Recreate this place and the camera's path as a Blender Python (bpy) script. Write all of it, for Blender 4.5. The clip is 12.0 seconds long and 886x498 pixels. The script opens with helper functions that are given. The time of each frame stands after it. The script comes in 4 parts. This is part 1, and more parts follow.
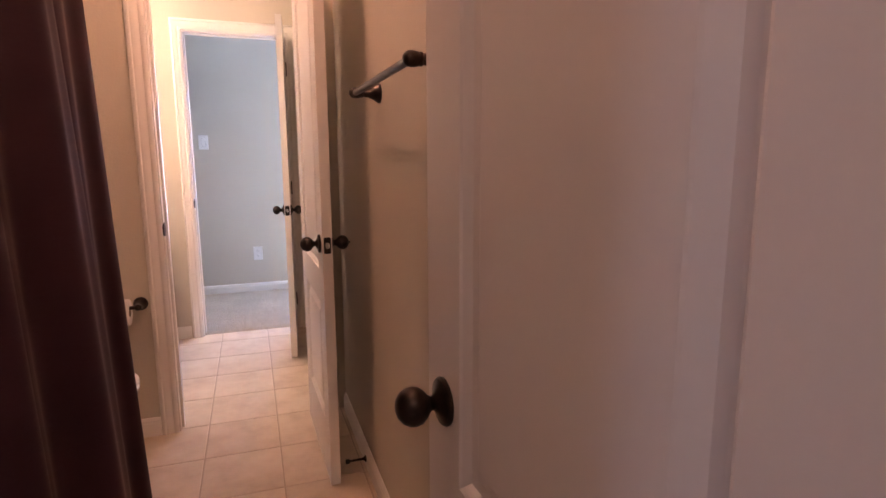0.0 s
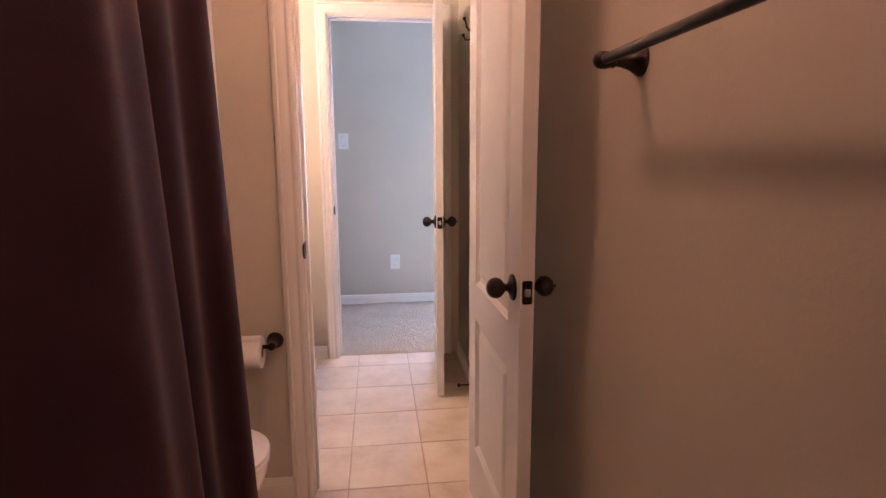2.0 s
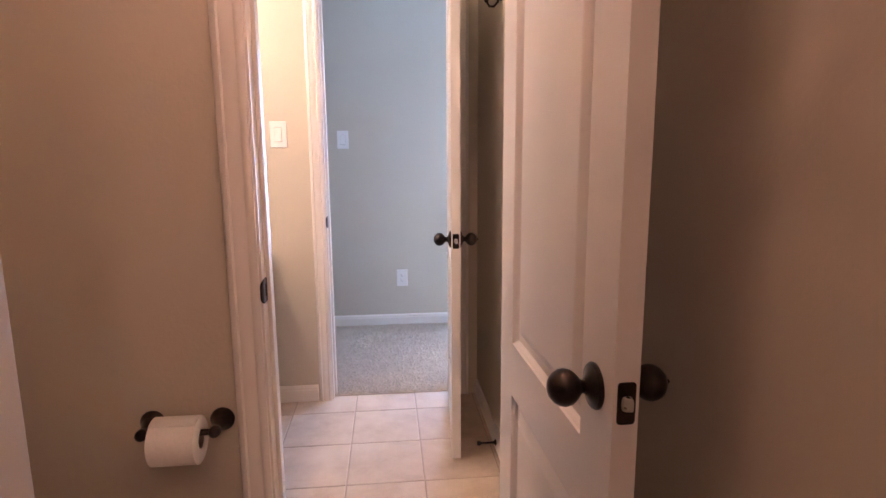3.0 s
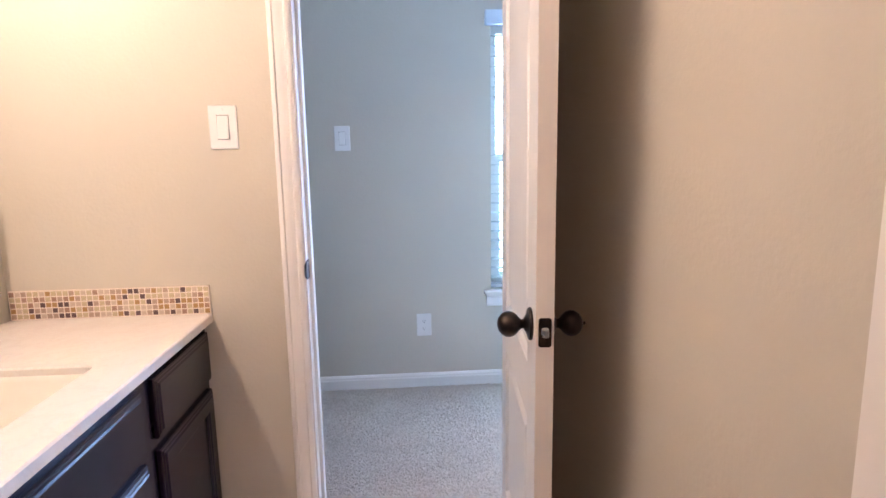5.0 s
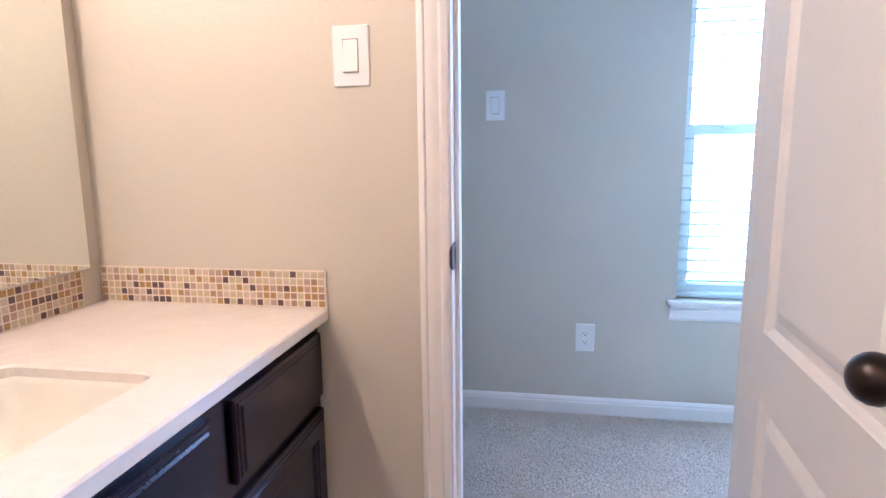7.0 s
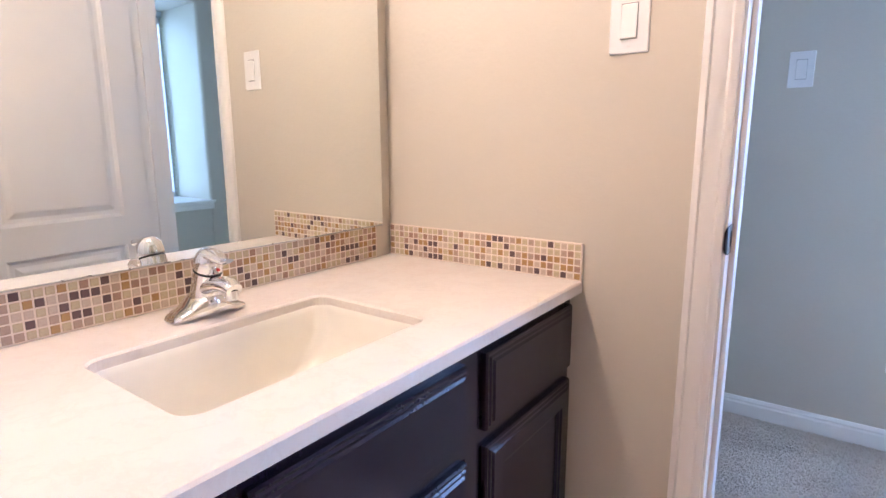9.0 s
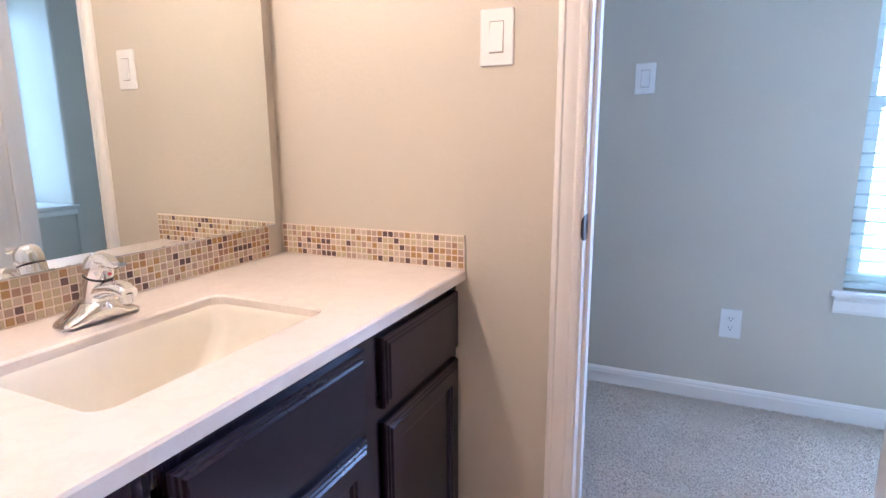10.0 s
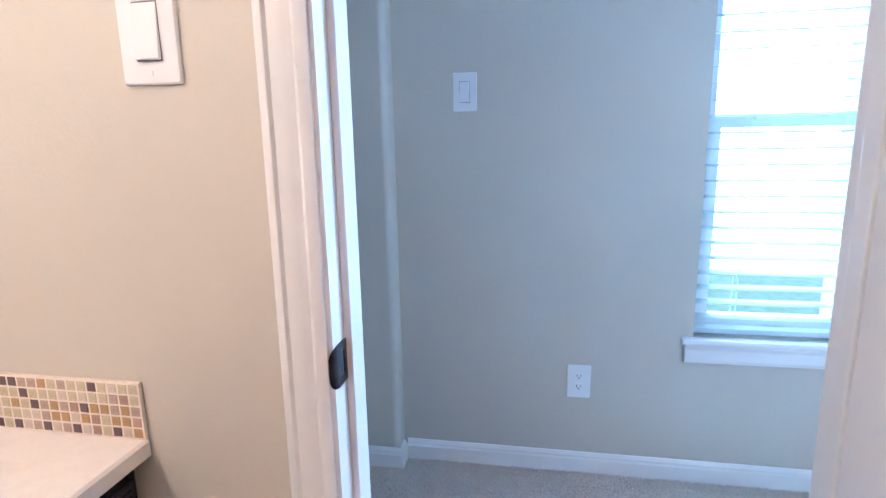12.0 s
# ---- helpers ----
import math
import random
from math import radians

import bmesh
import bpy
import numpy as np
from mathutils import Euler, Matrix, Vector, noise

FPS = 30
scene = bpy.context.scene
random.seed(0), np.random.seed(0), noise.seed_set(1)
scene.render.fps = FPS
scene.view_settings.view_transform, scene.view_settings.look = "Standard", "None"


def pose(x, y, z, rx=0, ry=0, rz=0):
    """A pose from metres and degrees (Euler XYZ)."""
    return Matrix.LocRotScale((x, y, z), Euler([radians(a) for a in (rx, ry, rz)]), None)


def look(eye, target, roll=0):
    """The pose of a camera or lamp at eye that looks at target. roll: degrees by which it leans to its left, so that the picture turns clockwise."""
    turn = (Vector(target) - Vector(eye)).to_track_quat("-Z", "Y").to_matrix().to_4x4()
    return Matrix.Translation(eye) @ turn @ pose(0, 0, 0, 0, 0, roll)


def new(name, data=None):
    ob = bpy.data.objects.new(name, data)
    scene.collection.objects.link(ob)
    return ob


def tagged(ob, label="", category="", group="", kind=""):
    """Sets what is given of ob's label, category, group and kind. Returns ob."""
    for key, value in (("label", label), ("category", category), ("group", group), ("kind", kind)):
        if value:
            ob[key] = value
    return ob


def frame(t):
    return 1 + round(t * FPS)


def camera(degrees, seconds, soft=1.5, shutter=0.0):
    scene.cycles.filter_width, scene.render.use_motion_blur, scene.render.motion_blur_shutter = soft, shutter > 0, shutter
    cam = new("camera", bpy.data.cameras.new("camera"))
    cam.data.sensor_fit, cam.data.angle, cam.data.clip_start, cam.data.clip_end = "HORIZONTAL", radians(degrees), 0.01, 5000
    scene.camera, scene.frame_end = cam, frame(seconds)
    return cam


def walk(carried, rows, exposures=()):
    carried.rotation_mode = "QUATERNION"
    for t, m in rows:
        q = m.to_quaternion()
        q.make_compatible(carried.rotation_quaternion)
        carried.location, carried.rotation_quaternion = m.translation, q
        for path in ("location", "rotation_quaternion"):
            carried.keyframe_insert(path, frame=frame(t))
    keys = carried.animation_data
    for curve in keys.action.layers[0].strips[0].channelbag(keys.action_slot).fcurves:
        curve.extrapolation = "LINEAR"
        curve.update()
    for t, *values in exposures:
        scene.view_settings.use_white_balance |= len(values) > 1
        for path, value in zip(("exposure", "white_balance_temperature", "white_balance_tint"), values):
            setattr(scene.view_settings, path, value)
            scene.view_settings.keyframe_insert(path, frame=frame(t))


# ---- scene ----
cam = camera(77.2, 12.0)
PATH = [
    (0, (0.324, 0.002, 1.229), (0.968, 1.867, 0.902), -0.2),
    (0.5, (0.267, 0.06, 1.245), (0.773, 1.967, 0.919), -0.2),
    (1, (0.225, 0.151, 1.237), (0.623, 2.083, 0.905), -0.1),
    (1.5, (0.23, 0.412, 1.259), (0.544, 2.359, 0.928), -0.1),
    (2, (0.217, 0.694, 1.249), (0.45, 2.653, 0.915), -0.3),
    (2.5, (0.205, 0.991, 1.254), (0.408, 2.953, 0.922), -0.2),
    (3, (0.266, 1.298, 1.242), (0.46, 3.261, 0.913), -0.4),
    (3.5, (0.317, 1.615, 1.247), (0.501, 3.579, 0.916), -0.6),
    (3.7, (0.31, 1.737, 1.255), (0.491, 3.699, 0.919), -0.7),
    (5.3, (0.246, 2.51, 1.245), (0.36, 4.482, 0.928), -1.0),
    (5.5, (0.235, 2.58, 1.223), (0.32, 4.553, 0.907), -0.9),
    (6, (0.193, 2.725, 1.168), (0.189, 4.701, 0.857), -0.8),
    (6.5, (0.178, 2.863, 1.165), (0.043, 4.835, 0.859), -0.8),
    (7, (0.145, 2.896, 1.128), (-0.189, 4.844, 0.819), -0.6),
    (7.5, (0.105, 2.915, 1.058), (-0.561, 4.782, 0.780), -1.0),
    (7.7, (0.095, 2.919, 1.050), (-0.861, 4.654, 0.773), -0.9),
    (9.3, (0.159, 2.867, 1.122), (-1.0, 4.453, 0.739), -0.3),
    (9.5, (0.168, 2.848, 1.121), (-0.914, 4.487, 0.741), -0.4),
    (10, (0.194, 2.804, 1.126), (-0.626, 4.586, 0.736), -0.4),
    (10.5, (0.255, 2.861, 1.16), (-0.299, 4.743, 0.768), -0.3),
    (11, (0.312, 3.062, 1.207), (-0.092, 4.981, 0.814), -0.7),
    (11.5, (0.296, 3.207, 1.211), (-0.075, 5.132, 0.817), -1.1),
    (12, (0.230, 3.424, 1.219), (-0.129, 5.351, 0.822), -1.1),
]
EXPOSURES = [(0.0, 0.40, 7300, 38), (2.0, 0.25, 7000, 38), (3.0, 0.22, 6700, 34), (3.7, 0.22, 6450, 29), (5.3, 0.17, 6100, 24), (6.5, 0.19, 5750, 23), (9.5, 0.15, 5800, 24), (10.5, 0.16, 5750, 23), (11.5, 0.15, 5600, 23), (12.0, 0.18, 5400, 20)]
walk(cam, [(t, look(eye, target, roll)) for t, eye, target, roll in PATH], EXPOSURES)


# ---- world and lights ----
world = bpy.data.worlds.new("world")
scene.world = world
world.use_nodes = True
_sky = world.node_tree.nodes.new("ShaderNodeTexSky")
_sky.sky_type = "NISHITA"
_sky.sun_disc = False
_sky.sun_elevation, _sky.sun_rotation = radians(50), radians(200)
world.node_tree.links.new(_sky.outputs[0], world.node_tree.nodes["Background"].inputs[0])
world.node_tree.nodes["Background"].inputs[1].default_value = 0.12


def point_lamp(name, place, watts, color, radius):
    data = bpy.data.lights.new(name, "POINT")
    data.energy, data.color, data.shadow_soft_size = watts, color, radius
    ob = new(name, data)
    ob.location = place
    return ob


def window_lamp(name, place, target, size_x, size_y, watts, color):
    data = bpy.data.lights.new(name, "AREA")
    data.shape, data.size, data.size_y, data.energy, data.color = "RECTANGLE", size_x, size_y, watts, color
    ob = new(name, data)
    ob.matrix_world = look(place, target)
    return ob


WARM = (1.0, 0.61, 0.405)
DAY = (0.355, 0.575, 1.0)
DAY_SIDE = (0.39, 0.61, 1.0)
# two ceiling lamps of the toilet room, three globes over the vanity mirror
point_lamp("ceiling_lamp_near", (0.27, 0.85, 2.36), 11.6, WARM, 0.055)
point_lamp("ceiling_lamp_far", (0.26, 2.02, 2.36), 11.8, WARM, 0.055)
for _y in (2.99, 3.24, 3.49):
    point_lamp("vanity_globe", (-0.74, _y, 2.09), 13.9, (1.0, 0.81, 0.61), 0.05)
# unseen fill added in the entry room to brighten door_1 from behind
point_lamp("entry_fill", (0.05, -0.85, 2.25), 9.5, (1.0, 0.74, 0.60), 0.12)
# daylight in the openings of the two bedroom windows
window_lamp("daylight_upper", (1.14, 5.298, 1.59), (1.14, 4.0, 1.59), 0.80, 0.62, 32.0, DAY)
window_lamp("daylight_lower", (1.14, 5.298, 0.93), (1.14, 4.0, 0.93), 0.80, 0.62, 27.0, DAY)
window_lamp("daylight_side", (4.02, 5.39, 1.45), (2.0, 5.39, 1.45), 1.10, 1.70, 18.0, DAY_SIDE)
# daylight inferred behind the entry door, aimed for the blue edge on door_1
window_lamp("daylight_entry", (-4.69, -2.42, 1.42), (0.0, 0.15, 1.15), 0.42, 1.20, 15.0, (0.50, 0.68, 1.0))


# ---- materials ----
def nodes_of(name, rough=0.5, metal=0.0, color=(0.5, 0.5, 0.5)):
    m = bpy.data.materials.new(name)
    m.use_nodes = True
    b = m.node_tree.nodes["Principled BSDF"]
    b.inputs["Base Color"].default_value = (*color, 1)
    b.inputs["Roughness"].default_value = rough
    b.inputs["Metallic"].default_value = metal
    return m, m.node_tree, b


def coords(nt, kind="Object"):
    return nt.nodes.new("ShaderNodeTexCoord").outputs[kind]


def noise_node(nt, vec, scale, detail=3.0, rough=0.55):
    n = nt.nodes.new("ShaderNodeTexNoise")
    n.inputs["Scale"].default_value = scale
    n.inputs["Detail"].default_value = detail
    n.inputs["Roughness"].default_value = rough
    nt.links.new(vec, n.inputs["Vector"])
    return n.outputs["Fac"]


def ramp(nt, fac, stops, interp="LINEAR"):
    r = nt.nodes.new("ShaderNodeValToRGB")
    r.color_ramp.interpolation = interp
    e = r.color_ramp.elements
    while len(e) < len(stops):
        e.new(0.5)
    for el, (p, c) in zip(e, stops):
        el.position, el.color = p, (*c, 1)
    nt.links.new(fac, r.inputs[0])
    return r.outputs[0]


def bump(nt, b, height, strength=0.3, distance=0.002, under=None):
    n = nt.nodes.new("ShaderNodeBump")
    n.inputs["Strength"].default_value = strength
    n.inputs["Distance"].default_value = distance
    nt.links.new(height, n.inputs["Height"])
    if under:
        nt.links.new(under, n.inputs["Normal"])
    nt.links.new(n.outputs[0], b.inputs["Normal"])
    return n.outputs[0]


def rough_from(nt, b, fac, low, high):
    m = nt.nodes.new("ShaderNodeMapRange")
    m.inputs["To Min"].default_value, m.inputs["To Max"].default_value = low, high
    nt.links.new(fac, m.inputs["Value"])
    nt.links.new(m.outputs[0], b.inputs["Roughness"])


def mix_col(nt, fac, a, c):
    m = nt.nodes.new("ShaderNodeMix")
    m.data_type = "RGBA"
    nt.links.new(fac, m.inputs[0])
    for v, k in ((a, 6), (c, 7)):
        if isinstance(v, tuple):
            m.inputs[k].default_value = (*v, 1)
        else:
            nt.links.new(v, m.inputs[k])
    return m.outputs[2]


def paint_wall(name, base):
    """Roller-painted drywall with an orange-peel relief."""
    m, nt, b = nodes_of(name, 0.62)
    v = coords(nt)
    big = noise_node(nt, v, 1.3, 2)
    fine = noise_node(nt, v, 140, 2)
    peel = noise_node(nt, v, 85, 3, 0.6)
    lo = tuple(c * 0.95 for c in base)
    hi = tuple(min(1, c * 1.04) for c in base)
    nt.links.new(ramp(nt, big, [(0.3, lo), (0.7, hi)]), b.inputs["Base Color"])
    rough_from(nt, b, fine, 0.50, 0.68)
    bump(nt, b, peel, 0.5, 0.0016, bump(nt, b, fine, 0.2, 0.0006))
    return m


def paint_trim(name, base, low=0.28, high=0.42):
    """Semi-gloss enamel over wood, slightly uneven."""
    m, nt, b = nodes_of(name, 0.35)
    v = coords(nt)
    big = noise_node(nt, v, 2.5, 3)
    brush = noise_node(nt, v, 35, 3)
    nt.links.new(ramp(nt, big, [(0.3, tuple(c * 0.95 for c in base)), (0.7, base)]), b.inputs["Base Color"])
    rough_from(nt, b, brush, low, high)
    bump(nt, b, brush, 0.05, 0.0005)
    return m


def bronze(name):
    """Oil-rubbed bronze: near-black with worn warm spots."""
    m, nt, b = nodes_of(name, 0.35, 0.75)
    v = coords(nt)
    n = noise_node(nt, v, 40, 4)
    nt.links.new(ramp(nt, n, [(0.35, (0.018, 0.014, 0.013)), (0.75, (0.06, 0.042, 0.034))]), b.inputs["Base Color"])
    rough_from(nt, b, noise_node(nt, v, 120, 2), 0.24, 0.42)
    return m


M_WALL = paint_wall("greige_wall_paint", (0.56, 0.511, 0.427))
M_CEIL = paint_wall("white_ceiling_paint", (0.80, 0.78, 0.74))
M_TRIM = paint_trim("white_trim_enamel", (0.80, 0.77, 0.73))
M_DOOR = paint_trim("white_door_enamel", (0.78, 0.75, 0.72), 0.32, 0.46)
M_BRONZE = bronze("oil_rubbed_bronze")
M_PLASTIC = paint_trim("white_plastic", (0.82, 0.81, 0.79), 0.22, 0.3)
# near-black for rubber and seams, and for shade inside gaps and holes
M_SLOT, *_ = nodes_of("dark_slot", 0.6, 0, (0.02, 0.02, 0.02))


def brushed(name, base, rough):
    m, nt, b = nodes_of(name, rough, 1.0, base)
    rough_from(nt, b, noise_node(nt, coords(nt), 90, 2), rough * 0.7, rough * 1.4)
    return m


M_STEEL = brushed("steel_latch", (0.55, 0.54, 0.52), 0.28)
M_CHROME = brushed("polished_chrome", (0.80, 0.80, 0.82), 0.05)


def tile_mat():
    """Glazed beige floor tile: cloudy mottling and fine pits, each tile its own shade."""
    m, nt, b = nodes_of("beige_floor_tile", 0.35)
    v = coords(nt)
    rnd = nt.nodes.new("ShaderNodeObjectInfo").outputs["Random"]
    off = nt.nodes.new("ShaderNodeVectorMath")
    off.operation = "MULTIPLY_ADD"
    off.inputs[1].default_value = (1, 1, 1)
    comb = nt.nodes.new("ShaderNodeCombineXYZ")
    for k in range(3):
        mul = nt.nodes.new("ShaderNodeMath")
        mul.operation = "MULTIPLY"
        mul.inputs[1].default_value = 13.0 + 7 * k
        nt.links.new(rnd, mul.inputs[0])
        nt.links.new(mul.outputs[0], comb.inputs[k])
    nt.links.new(v, off.inputs[0])
    nt.links.new(comb.outputs[0], off.inputs[2])
    cloud = noise_node(nt, off.outputs[0], 7, 5, 0.6)
    spots = noise_node(nt, off.outputs[0], 45, 3)
    c1 = ramp(nt, cloud, [(0.30, (0.52, 0.41, 0.31)), (0.52, (0.62, 0.51, 0.40)), (0.74, (0.68, 0.58, 0.47))])
    shade = ramp(nt, rnd, [(0, (0.92, 0.92, 0.92)), (1, (1.0, 1.0, 1.0))])
    mul = nt.nodes.new("ShaderNodeMix")
    mul.data_type, mul.blend_type = "RGBA", "MULTIPLY"
    mul.inputs[0].default_value = 1
    nt.links.new(c1, mul.inputs[6])
    nt.links.new(shade, mul.inputs[7])
    nt.links.new(mul.outputs[2], b.inputs["Base Color"])
    rough_from(nt, b, spots, 0.28, 0.48)
    bump(nt, b, cloud, 0.25, 0.003, bump(nt, b, spots, 0.15, 0.0008))
    return m


M_TILE = tile_mat()


def speckle(name, a, c, scale, rough, strength=0.3):
    m, nt, b = nodes_of(name, rough)
    v = coords(nt)
    n = noise_node(nt, v, scale, 4)
    nt.links.new(ramp(nt, n, [(0.35, a), (0.65, c)]), b.inputs["Base Color"])
    bump(nt, b, n, strength, 0.001)
    return m


M_GROUT = speckle("tan_grout", (0.38, 0.30, 0.23), (0.50, 0.41, 0.32), 60, 0.9)
M_GROUT_W = speckle("cream_grout", (0.70, 0.60, 0.50), (0.77, 0.67, 0.57), 120, 0.85)


def carpet_mat():
    m, nt, b = nodes_of("grey_beige_carpet", 0.95)
    v = coords(nt)
    a = noise_node(nt, v, 130, 3, 0.7)
    big = noise_node(nt, v, 5, 3)
    isl = nt.nodes.new("ShaderNodeNewGeometry").outputs["Random Per Island"]
    c = mix_col(nt, isl, ramp(nt, a, [(0.3, (0.62, 0.54, 0.45)), (0.7, (0.77, 0.68, 0.57))]), ramp(nt, big, [(0.3, (0.62, 0.54, 0.45)), (0.7, (0.76, 0.68, 0.58))]))
    nt.links.new(c, b.inputs["Base Color"])
    bump(nt, b, a, 0.8, 0.006)
    return m


M_CARPET = carpet_mat()


def curtain_mat():
    """Dark aubergine-brown woven cloth with a slight sheen."""
    m, nt, b = nodes_of("dark_brown_cloth", 0.75)
    v = coords(nt)
    mp = nt.nodes.new("ShaderNodeMapping")
    mp.inputs["Scale"].default_value = (1, 1, 14)
    nt.links.new(v, mp.inputs["Vector"])
    weave = noise_node(nt, mp.outputs[0], 40, 3)
    big = noise_node(nt, v, 4, 3)
    nt.links.new(ramp(nt, big, [(0.3, (0.0245, 0.0084, 0.0140)), (0.7, (0.036, 0.0122, 0.0195))]), b.inputs["Base Color"])
    b.inputs["Specular IOR Level"].default_value = 0.18
    b.inputs["Sheen Weight"].default_value = 0.06
    b.inputs["Sheen Roughness"].default_value = 0.4
    b.inputs["Sheen Tint"].default_value = (0.6, 0.38, 0.34, 1)
    rough_from(nt, b, weave, 0.65, 0.85)
    bump(nt, b, noise_node(nt, v, 350, 2), 0.25, 0.0008)
    return m


M_CURTAIN = curtain_mat()


def espresso_mat():
    m, nt, b = nodes_of("espresso_stained_wood", 0.35)
    v = coords(nt)
    mp = nt.nodes.new("ShaderNodeMapping")
    mp.inputs["Scale"].default_value = (18, 18, 1.6)
    nt.links.new(v, mp.inputs["Vector"])
    g = noise_node(nt, mp.outputs[0], 5, 5, 0.65)
    nt.links.new(ramp(nt, g, [(0.3, (0.0095, 0.0055, 0.0125)), (0.7, (0.0145, 0.0085, 0.0175))]), b.inputs["Base Color"])
    rough_from(nt, b, noise_node(nt, v, 12, 2), 0.17, 0.24)
    b.inputs["Specular IOR Level"].default_value = 0.30
    return m


M_WOOD = espresso_mat()


def marble_mat():
    """Cultured cream marble: soft clouds, thin warm veins, small flecks."""
    m, nt, b = nodes_of("cream_marble_top", 0.16)
    v = coords(nt)
    warp = noise_node(nt, v, 3.2, 5, 0.6)
    mp = nt.nodes.new("ShaderNodeVectorMath")
    mp.operation = "MULTIPLY_ADD"
    nt.links.new(warp, mp.inputs[0])
    mp.inputs[1].default_value = (0.5, 0.5, 0.5)
    nt.links.new(v, mp.inputs[2])
    vein = noise_node(nt, mp.outputs[0], 7, 6, 0.7)
    vn = ramp(nt, vein, [(0.46, (0, 0, 0)), (0.5, (1, 1, 1)), (0.54, (0, 0, 0))])
    cloud = ramp(nt, warp, [(0.3, (0.74, 0.67, 0.60)), (0.7, (0.79, 0.73, 0.66))])
    scl = nt.nodes.new("ShaderNodeMath")
    scl.operation = "MULTIPLY"
    scl.inputs[1].default_value = 0.16
    nt.links.new(vn, scl.inputs[0])
    nt.links.new(mix_col(nt, scl.outputs[0], cloud, (0.62, 0.48, 0.40)), b.inputs["Base Color"])
    rough_from(nt, b, noise_node(nt, v, 30, 3), 0.12, 0.22)
    return m


M_MARBLE = marble_mat()


def plain(name, base, rough, scale=20, vary=0.04, metal=0.0):
    m, nt, b = nodes_of(name, rough, metal)
    n = noise_node(nt, coords(nt), scale, 3)
    nt.links.new(ramp(nt, n, [(0.3, tuple(c * (1 - vary) for c in base)), (0.7, base)]), b.inputs["Base Color"])
    rough_from(nt, b, n, rough * 0.85, rough * 1.15)
    return m


M_SINK = plain("biscuit_porcelain", (0.80, 0.76, 0.66), 0.12)
M_PORCELAIN = plain("white_porcelain", (0.84, 0.83, 0.81), 0.10)
M_PAPER = plain("soft_white_paper", (0.82, 0.80, 0.77), 0.95, 150, 0.06)
M_CARD = plain("grey_cardboard", (0.35, 0.29, 0.23), 0.9)
M_RED = plain("red_dot", (0.5, 0.03, 0.03), 0.4)
M_BLIND = plain("white_blind_slat", (0.80, 0.82, 0.83), 0.45)
_nt = M_BLIND.node_tree
_tr = _nt.nodes.new("ShaderNodeBsdfTranslucent")
_tr.inputs["Color"].default_value = (0.75, 0.82, 0.86, 1)
_mx = _nt.nodes.new("ShaderNodeMixShader")
_mx.inputs[0].default_value = 0.6
_nt.links.new(_nt.nodes["Principled BSDF"].outputs[0], _mx.inputs[1])
_nt.links.new(_tr.outputs[0], _mx.inputs[2])
_nt.links.new(_mx.outputs[0], _nt.nodes["Material Output"].inputs["Surface"])
M_VINYL = plain("white_vinyl_sash", (0.78, 0.80, 0.80), 0.4)
M_MIRROR, *_ = nodes_of("silvered_mirror", 0.012, 1.0, (0.90, 0.93, 0.90))
M_GROUND = speckle("dry_lawn", (0.035, 0.05, 0.03), (0.07, 0.085, 0.05), 9, 0.95)


# Emission makes the outdoor panels glow in place of a lit sky.
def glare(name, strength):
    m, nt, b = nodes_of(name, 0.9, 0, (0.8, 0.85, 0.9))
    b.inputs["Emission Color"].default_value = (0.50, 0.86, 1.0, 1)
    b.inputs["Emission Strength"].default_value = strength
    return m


M_GLOW_OUT = glare("daylight_glare", 11.0)
M_GLOW_OUT_DIM = glare("dim_daylight_glow", 2.6)


def glass_mat():
    m, nt, b = nodes_of("window_glass", 0.0, 0, (1, 1, 1))
    b.inputs["Transmission Weight"].default_value = 1.0
    b.inputs["IOR"].default_value = 1.02
    return m


M_GLASS = glass_mat()


def mosaic_mat():
    """Glass and stone mosaic; every chip takes one of five colours."""
    m, nt, b = nodes_of("mosaic_chip", 0.2)
    rnd = nt.nodes.new("ShaderNodeObjectInfo").outputs["Random"]
    col = ramp(nt, rnd, [(0.0, (0.58, 0.49, 0.33)), (0.26, (0.47, 0.35, 0.28)), (0.47, (0.40, 0.26, 0.195)),
                         (0.58, (0.57, 0.46, 0.37)), (0.72, (0.40, 0.235, 0.085)), (0.865, (0.105, 0.058, 0.057))], "CONSTANT")
    n = noise_node(nt, coords(nt, "Generated"), 3, 3)
    dim = ramp(nt, n, [(0.3, (0.8, 0.8, 0.8)), (0.7, (1, 1, 1))])
    mul = nt.nodes.new("ShaderNodeMix")
    mul.data_type, mul.blend_type = "RGBA", "MULTIPLY"
    mul.inputs[0].default_value = 1
    nt.links.new(col, mul.inputs[6])
    nt.links.new(dim, mul.inputs[7])
    nt.links.new(mul.outputs[2], b.inputs["Base Color"])
    rough_from(nt, b, rnd, 0.10, 0.4)
    return m


M_MOSAIC = mosaic_mat()


# ---- building helpers ----
def obj(name, bm, mat, smooth=False):
    me = bpy.data.meshes.new(name)
    bmesh.ops.recalc_face_normals(bm, faces=bm.faces)
    bm.to_mesh(me)
    bm.free()
    if smooth:
        me.polygons.foreach_set("use_smooth", [True] * len(me.polygons))
        me.set_sharp_from_angle(angle=radians(38))
    me.materials.append(mat)
    return new(name, me)


def part(name, bm, mat, parent, label="", smooth=False):
    ob = obj(name, bm, mat, smooth)
    ob.parent = parent
    return tagged(ob, label)


def thing(name, label, category, at=(0, 0, 0), group="", kind="", rz=0):
    ob = new(name)
    ob.empty_display_size = 0.05
    ob.matrix_basis = pose(*at, 0, 0, rz)
    return tagged(ob, label, category, group, kind)


